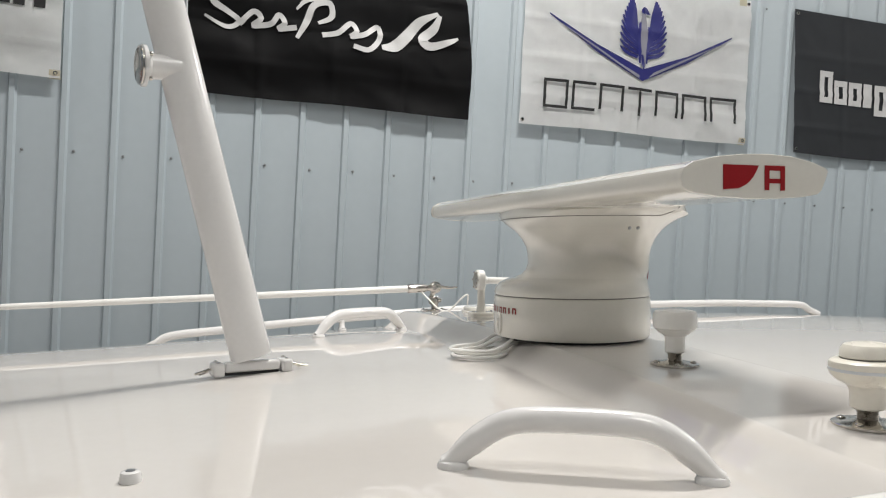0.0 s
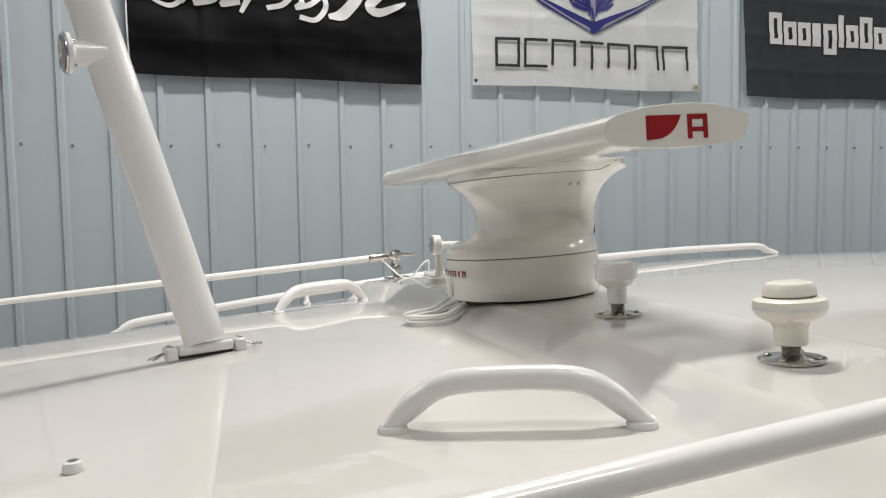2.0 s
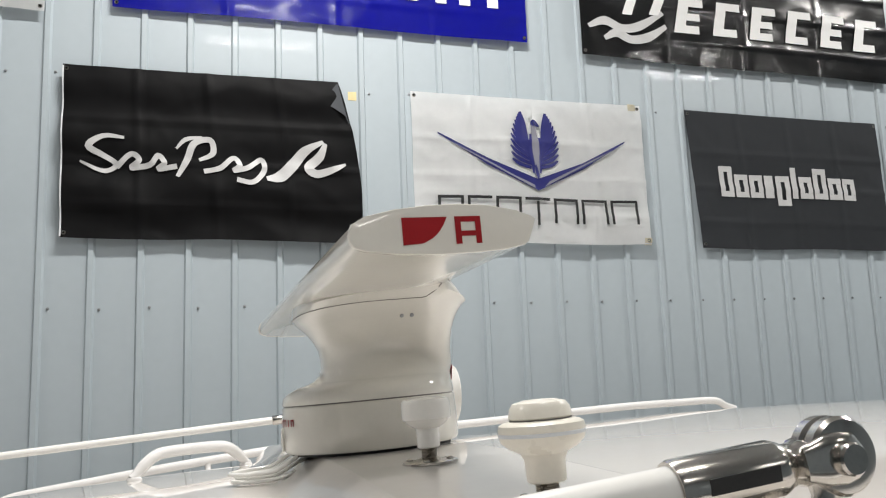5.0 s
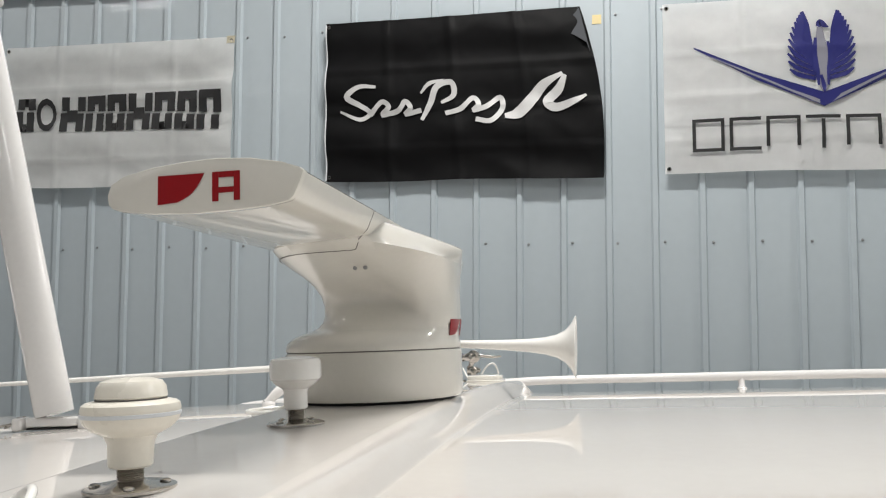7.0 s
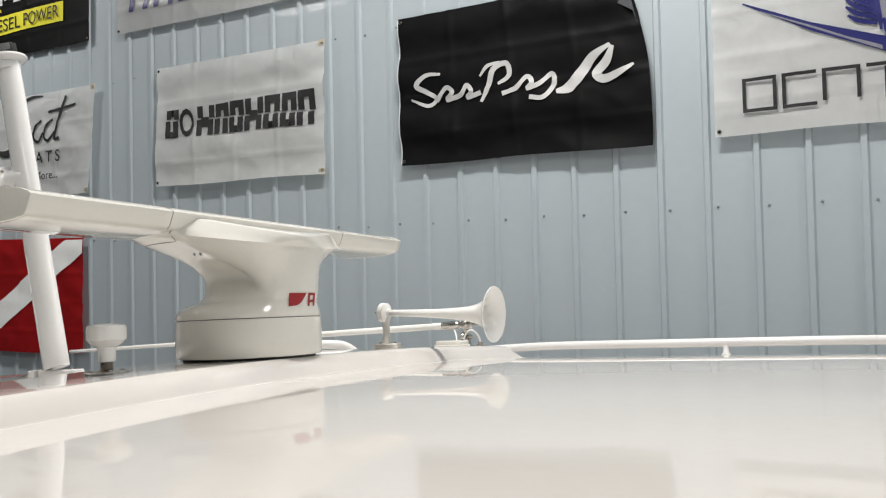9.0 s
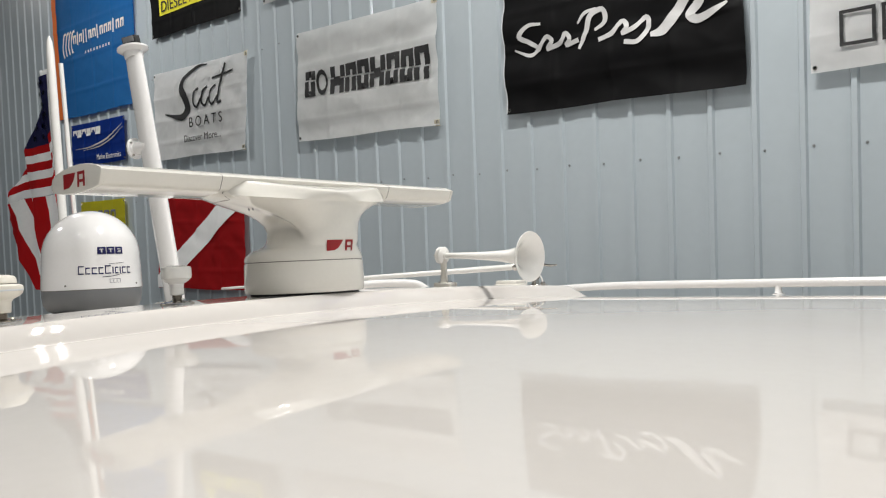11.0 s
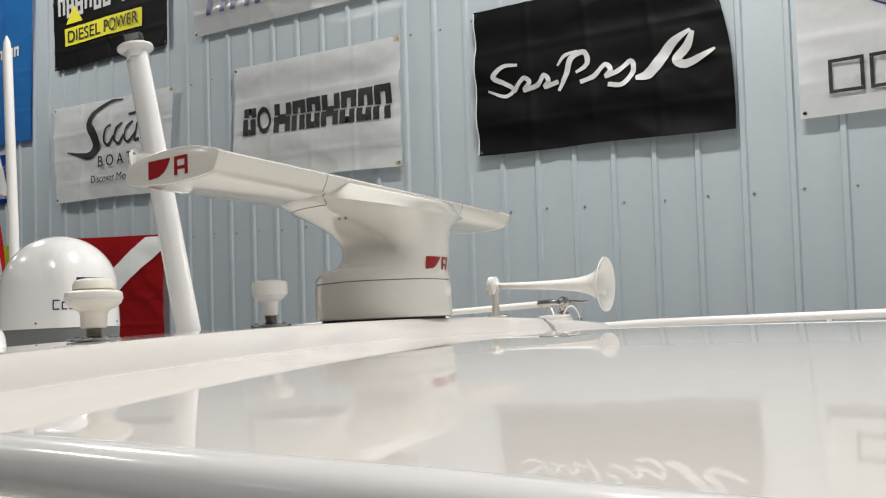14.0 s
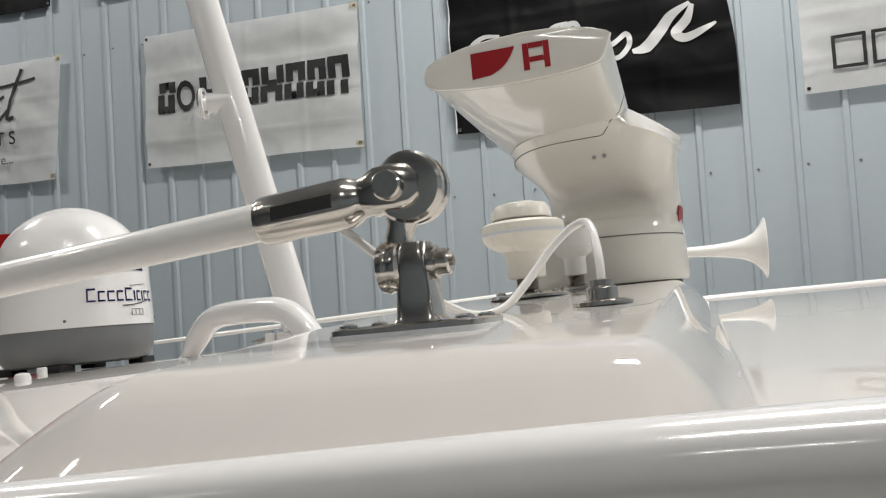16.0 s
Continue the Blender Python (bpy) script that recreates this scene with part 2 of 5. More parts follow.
# Column -10.4 is an added lamp that brightens the far-left wall.
# Columns -4.7 and 1.1 follow rail highlights; 6.9 repeats their spacing.
for lx, strength in ((-10.4, 0.2), (-4.7, 0.63), (1.1, 1.12), (6.9, 1.0)):
    # Row -5.0 is an added, unseen fill; the strengths are tuned by eye.
    for ly, share in ((2.45, 1.32), (-0.7, 0.44), (-5.0, 0.28)):
        ceiling_light(lx, ly, share * strength)

# ---- the boat's roof ----
ax_x, ax_y = Vector((1, 0, 0.045)).normalized(), Vector((0, 1, -0.039)).normalized()
ax_z = ax_x.cross(ax_y).normalized()
BOAT = Matrix(((ax_x.x, ax_y.x, ax_z.x, 0.85), (ax_x.y, ax_y.y, ax_z.y, 1.62), (ax_x.z, ax_y.z, ax_z.z, 0.165), (0, 0, 0, 1)))
TO_BOAT = BOAT.inverted()
HALF = 1.9


def ease(t):
    t = min(1.0, max(0.0, t))
    return t * t * (3 - 2 * t)


def crease(t):
    """A step with slightly rounded corners."""
    t = min(1.0, max(0.0, t))
    return 0.45 * t + 0.55 * t * t * (3 - 2 * t)


def shoulder(t):
    """A slope that steepens from a wide round at its top to a tight fillet at its foot."""
    t = min(1.0, max(0.0, t))
    power, foot = 1.7, 0.90
    low, steep = foot ** power / power, foot ** (power - 1) * (1 - foot)
    k = (t - foot) / (1 - foot)
    rise = low + steep * (k - 0.5 * k * k) if t > foot else t ** power / power
    return rise / (low + 0.5 * steep)


def deck(x, y, with_beam=True):
    """The height of the roof in the boat's frame: a crowned roof with a raised beam across it."""
    front = ease((x - 0.1) / 0.3)
    z = -0.047 - 0.024 * y * y * (1 - front) - (0.0325 if y < 0 else 0.0228) * y * y * front - 0.035 * ease((-0.35 - x) / 1.4)
    z -= 0.017 * max(0.0, x - 0.5) ** 2 * (1 - ease(y / 1.2)) + 0.045 * max(0.0, x - 1.35) ** 1.5 * ease(y / 1.2)
    drop = 0.024 * ease((-1.12 - y) / 0.30) * (1 - front) + 0.9 * max(0.0, -y - 1.36) ** 1.6 + 0.055 * max(0.0, 0.15 - x) * ease((abs(y) - 0.8) / 0.65)
    z -= drop + 0.12 * max(0.0, (y - 1.58) / 0.32) ** 2.2
    z -= 0.10 * max(0.0, (x - 3.2) / 1.0) ** 2 + 0.10 * max(0.0, (-1.9 - x) / 0.6) ** 2
    if not with_beam:
        return z
    end = ease((-y - 0.95) / 0.4)
    beam = crease((x + 0.218 + 0.07 * end) / (0.085 + 0.10 * end)) * (1 - shoulder((x - 0.150 - 0.004 * ease((-y - 0.75) / 0.6)) / 0.054)) * (1 - ease((abs(y) - 1.34) / 0.13))
    return z + (0.047 + drop) * beam


def build_roof():
    xs = np.unique(np.concatenate([np.linspace(-2.6, 4.3, 110), np.linspace(-0.29, -0.08, 40), np.linspace(0.09, 0.24, 91)]))
    ys = np.unique(np.concatenate([np.linspace(-HALF, HALF, 80), np.linspace(-1.49, -1.33, 20), np.linspace(1.33, 1.49, 20), np.linspace(-1.9, -1.56, 14), np.linspace(1.56, 1.9, 14)]))
    bm = bmesh.new()
    g = [[bm.verts.new((x, y, deck(x, y))) for y in ys] for x in xs]
    for i in range(len(xs) - 1):
        for j in range(len(ys) - 1):
            bm.faces.new((g[i][j], g[i + 1][j], g[i + 1][j + 1], g[i][j + 1]))
    rim = [g[i][0] for i in range(len(xs))] + [g[-1][j] for j in range(1, len(ys))] + [g[i][-1] for i in range(len(xs) - 2, -1, -1)] + [g[0][j] for j in range(len(ys) - 2, 0, -1)]
    low = [bm.verts.new((v.co.x * 0.99, v.co.y * 0.985, v.co.z - 0.10)) for v in rim]
    n = len(rim)
    for i in range(n):
        bm.faces.new((rim[i], rim[(i + 1) % n], low[(i + 1) % n], low[i]))
    bm.faces.new(low)
    root = thing("boat_hardtop", BOAT, "glossy white gelcoat boat roof with a raised cross beam", "boat roof")
    part("roof", bm, GELCOAT, root, smooth=32)
    bm = loft([[(sx * hx + cx, sy * hy, z) for sx, sy in ((-1, -1), (1, -1), (1, 1), (-1, 1))] for z, hx, hy, cx in ((-3.6, 2.6, 1.2, 0.8), (-2.4, 3.3, 1.95, 0.8), (-1.6, 3.3, 1.95, 0.8), (-1.5, 2.9, 1.6, 0.8), (-0.25, 2.7, 1.6, 0.8))])
    bmesh.ops.bevel(bm, geom=bm.edges[:], offset=0.06, segments=3, affect="EDGES")
    part("hull", bm, HULL, root)
    return root


build_roof()


def on_deck(x, y, yaw=0.0, lift=0.0):
    """The pose of a thing that stands on the roof at the boat's x, y."""
    return BOAT @ pose(x, y, deck(x, y) + lift, 0, 0, yaw)


# ---- radar ----
def radar():
    root = thing("radar", BOAT, "white open-array marine radar on a sculpted pedestal", "radar")
    cx, cy, rr = -0.011, 0.079, 0.186

    def round_ring(r, z):
        return oval(cx, cy, r, r, z, 72, 2.0)

    part("pedestal_base", loft([round_ring(rr - 0.014, 0.004), round_ring(rr - 0.004, 0.006), round_ring(rr, 0.012), round_ring(rr, 0.06), round_ring(rr - 0.001, 0.098), round_ring(rr - 0.003, 0.1)]), RADAR_WHITE, root)
    part("base_gasket", loft([round_ring(rr - 0.018, 0.0), round_ring(rr - 0.018, 0.005)]), DARK_GAP, root)
    part("seam", loft([round_ring(rr - 0.0045, 0.0995), round_ring(rr - 0.0045, 0.1025)]), SEAM, root)
    secs = [(0.1025, -0.011, 0.079, 0.183, 0.183, 2.0), (0.106, -0.011, 0.079, 0.1845, 0.1845, 2.0), (0.118, -0.0105, 0.079, 0.1825, 0.1820, 2.0), (0.128, -0.007, 0.079, 0.1775, 0.1755, 2.0), (0.137, 0.002, 0.079, 0.169, 0.163, 2.05), (0.1425, 0.012, 0.080, 0.1585, 0.149, 2.1),
            (0.149, 0.022, 0.081, 0.150, 0.138, 2.2), (0.160, 0.030, 0.081, 0.1440, 0.129, 2.4), (0.175, 0.033, 0.081, 0.1410, 0.125, 2.5), (0.195, 0.033, 0.081, 0.141, 0.124, 2.6), (0.215, 0.031, 0.078, 0.143, 0.133, 2.6), (0.235, 0.026, 0.073, 0.149, 0.156, 2.5),
            (0.252, 0.020, 0.067, 0.157, 0.190, 2.4), (0.268, 0.012, 0.060, 0.168, 0.238, 2.3), (0.281, 0.007, 0.054, 0.172, 0.280, 2.3), (0.293, 0.0075, 0.050, 0.1725, 0.320, 2.3), (0.306, 0.0090, 0.048, 0.1740, 0.335, 1.9), (0.322, 0.0115, 0.048, 0.1765, 0.338, 1.6), (0.3345, 0.0135, 0.048, 0.1785, 0.338, 1.42), (0.3375, 0.0125, 0.048, 0.1765, 0.334, 1.42), (0.3385, 0.002, 0.048, 0.160, 0.31, 1.45), (0.3395, -0.03, 0.048, 0.08, 0.16, 1.7)]

    def hull_at(z):
        """The neck's oval at a height: centre, half sizes and power."""
        for lo, hi in zip(secs, secs[1:]):
            if z <= hi[0]:
                f = (z - lo[0]) / (hi[0] - lo[0])
                return [p + (q - p) * f for p, q in zip(lo[1:], hi[1:])]
        return list(secs[-1][1:])

    def scooped(p):
        """Hollows the neck's two sides behind its nose and lets the top of the nose fall away."""
        x, y, z = p
        across = x - 0.050 + 0.9 * (z - 0.215)
        deep = 0.034 * math.exp(-((z - 0.215) / 0.052) ** 2) * math.exp(-(across / (0.034 if across > 0 else 0.085)) ** 2)
        y -= math.copysign(min(deep, abs(y - 0.078) * 0.5), y - 0.078)
        z -= 0.30 * ease((z - 0.262) / 0.06) * max(0.0, x - 0.076)
        return (x, y, z)

    rings = []
    for lo, hi in zip(secs, secs[1:]):
        n = max(1, int((hi[0] - lo[0]) / 0.007))
        for k in range(n):
            z, a, b, hx, hy, p = [c + (d - c) * k / n for c, d in zip(lo, hi)]
            rings.append([scooped(q) for q in oval(a, b, hx, hy, z, 128, p)])
    z, a, b, hx, hy, p = secs[-1]
    rings.append([scooped(q) for q in oval(a, b, hx, hy, z, 128, p)])
    part("pedestal_neck", loft(rings), RADAR_WHITE, root, smooth=60)
    # the parting line under the array, climbing round the prow
    line = []
    for k in range(121):
        z = 0.287
        for again in range(8):
            a, b, hx, hy, p = hull_at(z)
            x, y, z1 = oval(a, b, hx, hy, z, 120, p)[k % 120]
            z = 0.5 * z + 0.5 * (0.281 + 0.045 * ease((x - 0.045) / 0.06))
        if x < 0.092:
            line.append(scooped((x, y, z)))
    part("seam", tube(line, 0.0011, 6), SEAM, root)
    # the array: one section, lofted along its length
    turned = Matrix.Translation((-0.042, 0.046, 0)) @ Matrix.Rotation(radians(1.5), 4, "Z") @ Matrix.Translation((0.031, 0, 0))
    sect = [(-0.178, 0.318), (-0.180, 0.330), (-0.174, 0.344), (-0.155, 0.354), (-0.11, 0.363), (-0.06, 0.368), (-0.01, 0.3695), (0.04, 0.367), (0.085, 0.359), (0.112, 0.350), (0.117, 0.346), (0.114, 0.338), (0.103, 0.315), (0.095, 0.309), (0.06, 0.3035), (0.01, 0.3005), (-0.05, 0.2995), (-0.11, 0.302), (-0.155, 0.307), (-0.172, 0.312)]

    def section(y, k=1.0):
        mx, mz = -0.031, 0.334
        return [(mx + (x - mx) * k * 0.91, y, mz - 0.007 + (z - mz) * k) for x, z in sect]

    body = part("array_body", loft([section(-0.655, 0.99), section(-0.3, 1.0), section(0.3, 1.0), section(0.655, 0.99)]), RADAR_WHITE, root)
    body.matrix_local = turned
    for s in (-1, 1):
        ring = part("seam", tube(section(s * 0.327, 1.0)[8:14], 0.0008, 6), SEAM, root)
        ring.matrix_local = turned
        y1 = s * 0.655
        cap = part("end_cap", loft([section(y1, 0.995), section(y1 + s * 0.001, 1.010), section(y1 + s * 0.008, 1.010), section(y1 + s * 0.011, 1.0), section(y1 + s * 0.0118, 0.975)]), RADAR_WHITE, root)
        cap.matrix_local = turned
        if s < 0:
            logo = logo_shapes(0.118)
            logo.parent = cap
            logo.matrix_local = Matrix.Translation((-0.094, y1 - 0.0122, 0.306)) @ pose(0, 0, 0, 90, 0, 0)
    for x in (0.022, 0.042):
        ob = part("screw", lathe([(0.0042, 0), (0.0042, 0.0012), (0.002, 0.0018)], 12), SCREW, root)
        ob.matrix_local = Matrix.Translation((x, -0.142, 0.257)) @ pose(0, 0, 0, 125, 0, 0)
    side = logo_shapes(0.102)
    side.parent = root
    for v in side.data.vertices:
        u, h, lift = v.co
        a, b, hx, hy, p = hull_at(0.127 + h)
        y = 0.026 + u
        v.co = (a + hx * (1 - abs((y - b) / hy) ** p) ** (1 / p) + 0.0007 + lift, y, 0.127 + h)
    # red mark and socket wrapped round the drum
    bm = bmesh.new()
    for k in range(9):
        a1 = radians(-156 - k * 5.6)
        for c0, c1, z0, z1 in ((0, 3.9, 0.0725, 0.076), (0, 1.2, 0.062, 0.0723), (2.7, 3.9, 0.062, 0.0723)) if k % 3 != 1 else ((1.2, 2.6, 0.062, 0.076),):
            q = [(cx + (rr + 0.0008) * math.cos(a1 - radians(c)), cy + (rr + 0.0008) * math.sin(a1 - radians(c)), z) for c, z in ((c0, z0), (c1, z0), (c1, z1), (c0, z1))]
            bm.faces.new([bm.verts.new(p) for p in q])
    bmesh.ops.solidify(bm, geom=bm.faces[:], thickness=0.0005)
    part("mark_bar", bm, RED, root, "dark red plain bars", smooth=0)
    knob = part("socket", lathe([(0.0135, -0.004), (0.0145, 0.003), (0.013, 0.005), (0.009, 0.005), (0.008, 0.003), (0.0, 0.003)], 24, axis="x"), RADAR_WHITE, root, "white oval plug socket")
    knob.matrix_local = Matrix.Translation((cx, cy, 0)) @ Matrix.Rotation(radians(-176), 4, "Z") @ Matrix.Translation((rr, 0, 0.036)) @ Matrix.Diagonal((1, 0.7, 1.7, 1))
    return root


def flat_polys(polys, depth=0.0008):
    bm = bmesh.new()
    for poly in polys:
        lo = [bm.verts.new((x, y, 0)) for x, y in poly]
        hi = [bm.verts.new((x, y, depth)) for x, y in poly]
        n = len(poly)
        bm.faces.new(hi)
        bm.faces.new(lo[::-1])
        for i in range(n):
            bm.faces.new((lo[i], lo[(i + 1) % n], hi[(i + 1) % n], hi[i]))
    return bm


def logo_shapes(width):
    """A red quarter shape and a red block with legs, drawn plain."""
    k = width / 0.125
    quarter = [(0, 0), (0.03, 0.002), (0.048, 0.011), (0.060, 0.024), (0.068, 0.040), (0.0, 0.040)]
    block = [[(0.080, 0), (0.089, 0), (0.089, 0.0405), (0.080, 0.0405)], [(0.0893, 0.0325), (0.111, 0.0325), (0.111, 0.0405), (0.0893, 0.0405)], [(0.1113, 0), (0.120, 0), (0.120, 0.0405), (0.1113, 0.0405)], [(0.0893, 0.0115), (0.111, 0.0115), (0.111, 0.0190), (0.0893, 0.0190)]]
    bow = quarter[:5]
    strips = []
    for i in range(12):
        ends = []
        for u in (0.068 * i / 12, 0.068 * (i + 1) / 12):
            lo = max(j for j in range(4) if bow[j][0] <= u + 1e-9)
            (xa, ya), (xb, yb) = bow[lo], bow[lo + 1]
            ends.append((u, min(0.0398, ya + (yb - ya) * (u - xa) / (xb - xa))))
        (ua, va), (ub, vb) = ends
        strips.append([(ua, va), (ub, vb), (ub, 0.040), (ua, 0.040)])
    polys = [[(x * k, y * k) for x, y in p] for p in strips + block]
    return part("logo_shape", flat_polys(polys), RED, None, "dark red plain logo shapes", smooth=0)


def bar_word(bars, height, mat, name="lettering_bars", slant=0.0, depth=0.0008):
    """Plain bars for writing: each (start, width)."""
    return part(name, flat_polys([[(a, 0), (a + w, 0), (a + w + slant, height), (a + slant, height)] for a, w in bars], depth), mat, None, smooth=0)


radar()


# ---- mushroom antennas ----
def gps_antenna(x, y, small):
    root = thing("gps_antenna", on_deck(x, y, 20 if small else -15), "small white mushroom antenna on a stainless flange" if small else "cream mushroom antenna with a domed cap on a stainless flange", "antenna", "roof antennas")
    flange = part("flange", lathe([(0.0445, 0), (0.0445, 0.003), (0.041, 0.0045), (0.022, 0.006), (0.016, 0.009), (0.0, 0.009)], 36), CHROME, root)
    for k in range(4):
        a = math.pi / 4 + k * math.pi / 2
        b = part("bolt", lathe([(0.0055, 0.004), (0.0055, 0.007), (0.003, 0.0085)], 12, (0.033 * math.cos(a), 0.033 * math.sin(a), 0)), CHROME, flange)
    prof = [(0.0125, 0.008)]
    for k in range(7):
        prof += [(0.0135, 0.0095 + k * 0.0022), (0.0122, 0.0106 + k * 0.0022)]
    part("threaded_stem", lathe(prof, 24), THREAD, root)
    if small:
        part("stalk", lathe([(0.0165, 0.024), (0.0185, 0.026), (0.0185, 0.05), (0.02, 0.055), (0.031, 0.062), (0.0365, 0.068)], 36), FIBRE_WHITE, root)
        part("cap", lathe([(0.0365, 0.068), (0.0393, 0.070), (0.0402, 0.076), (0.0398, 0.096), (0.0372, 0.101), (0.02, 0.1045), (0.0, 0.105)], 40), FIBRE_WHITE, root)
    else:
        part("stalk", lathe([(0.0195, 0.022), (0.0215, 0.024), (0.0225, 0.046), (0.026, 0.053), (0.038, 0.059), (0.0455, 0.066), (0.0475, 0.072)], 40), CREAM, root)
        part("gasket", lathe([(0.0477, 0.072), (0.0483, 0.0725), (0.0483, 0.0755), (0.0477, 0.076)], 40), CREAM_BAND, root)
        part("rim", lathe([(0.0475, 0.076), (0.048, 0.079), (0.0468, 0.084), (0.043, 0.0865), (0.036, 0.088), (0.0, 0.088)], 40), CREAM, root)
        part("cap_gap", lathe([(0.0343, 0.0875), (0.0343, 0.0895)], 40), SEAM, root)
        part("cap", lathe([(0.0335, 0.0893), (0.0350, 0.091), (0.0333, 0.101), (0.0295, 0.1065), (0.018, 0.1095), (0.0, 0.1103)], 40), CREAM, root)
    return root


gps_antenna(0.000, -0.811, False)
gps_antenna(-0.007, -0.365, True)


# ---- grab handles ----
def grab_handle(p, q, rise=0.064):
    p, q = Vector((*p, deck(*p))), Vector((*q, deck(*q)))
    d = q - p
    n = d.length
    root = thing("grab_handle", BOAT @ Matrix.Translation(p) @ d.to_track_quat("X", "Z").to_matrix().to_4x4(), "white-painted metal grab handle screwed to the roof", "handle", "grab handles")
    path = [(-0.006, 0, 0.004), (0.006, 0, 0.012), (0.022, 0, 0.027), (0.042, 0, rise * 0.68), (0.066, 0, rise * 0.90), (0.098, 0, rise * 1.01), (n / 2, 0, rise * 1.04)]
    path += [(n - x, 0, z) for x, y, z in path[-2::-1]]
    pts = smooth_path(path, 6)
    rs = [0.0115 + 0.005 * ease((min(c.x, n - c.x) + 0.004) / 0.04) for c in pts]
    part("bar", tube(pts, rs, 20, 1.0, side=(0, 1, 0)), PAINT_WHITE, root)
    for x, s in ((0.0, -1), (n, 1)):
        bm = loft([oval(x - s * 0.004, 0, 0.020, 0.0165, -0.002, 32, 2.2), oval(x - s * 0.004, 0, 0.0205, 0.017, 0.003, 32, 2.2), oval(x - s * 0.004, 0, 0.0185, 0.015, 0.0075, 32, 2.2), oval(x - s * 0.006, 0, 0.012, 0.010, 0.0105, 32, 2.2)])
        foot = part("foot", bm, PAINT_WHITE, root)
        # Black disc that paints the shade of the recess round the screw.
        part("recess_shade", lathe([(0.0085, 0.009), (0.0085, 0.0118), (0.0075, 0.0124), (0.0, 0.0124)], 20, (x + s * 0.002, 0, 0)), DARK_GAP, foot, "dark disc for the shade in the screw recess")
        part("screw", lathe([(0.0068, 0.0120), (0.0068, 0.0136), (0.004, 0.0146), (0.0, 0.0138)], 16, (x + s * 0.002, 0, 0)), CHROME, foot)
    return root


grab_handle((-0.541, -0.701), (-0.249, -0.838))
grab_handle((-0.543, 0.720), (-0.235, 0.93))


# ---- side rails ----
def side_rail(y, post_x):
    root = thing("side_rail", BOAT, "white-painted tubular rail along the roof edge", "rail", "roof rails")
    x0, x1, up = -1.12, 1.985, 0.047

    def at(x, h):
        return (x, y, deck(x, y, False) + h)

    pts = [at(x0, 0.004), at(x0 + 0.05, 0.022), at(x0 + 0.11, up)] + [at(x, up) for x in np.linspace(x0 + 0.3, x1 - 0.3, 13)] + [at(x1 - 0.11, up), at(x1 - 0.05, 0.022), at(x1, 0.004)]
    part("bar", tube(smooth_path(pts, 6), 0.0165, 24), PAINT_WHITE, root)
    for x in post_x:
        z = deck(x, y, False)
        slope = (deck(x, y + 0.03, False) - deck(x, y - 0.03, False)) / 0.06
        lean = 0.013 if y < 0 else 0.0
        rings = [(0.016, 0.044, -0.001, 2.6), (0.0165, 0.0445, 0.003, 2.6), (0.015, 0.042, 0.0065, 2.4), (0.0125, 0.026, 0.010, 2.2), (0.0115, 0.020, 0.018, 2.0), (0.0115, 0.0155, 0.030, 2.0), (0.014, 0.0145, 0.040, 2.0)]
        foot = part("post", loft([oval(x + lean * max(0.0, 1 - h / 0.03), y + lean * max(0.0, 1 - h / 0.03), hx, hy, z + h, 32, p, slope * max(0.0, 1 - h / 0.03)) for hx, hy, h, p in rings]), PAINT_WHITE, root)
        for k in (-1, 1):
            part("screw", lathe([(0.0062, 0.0058), (0.0062, 0.0078), (0.004, 0.0082), (0.0, 0.0076)], 16, (x + lean, y + lean + k * 0.034, z + slope * k * 0.034)), CHROME, foot)
    return root


side_rail(1.54, (-0.35, 0.95))
side_rail(-1.425, (-0.35, 1.035))


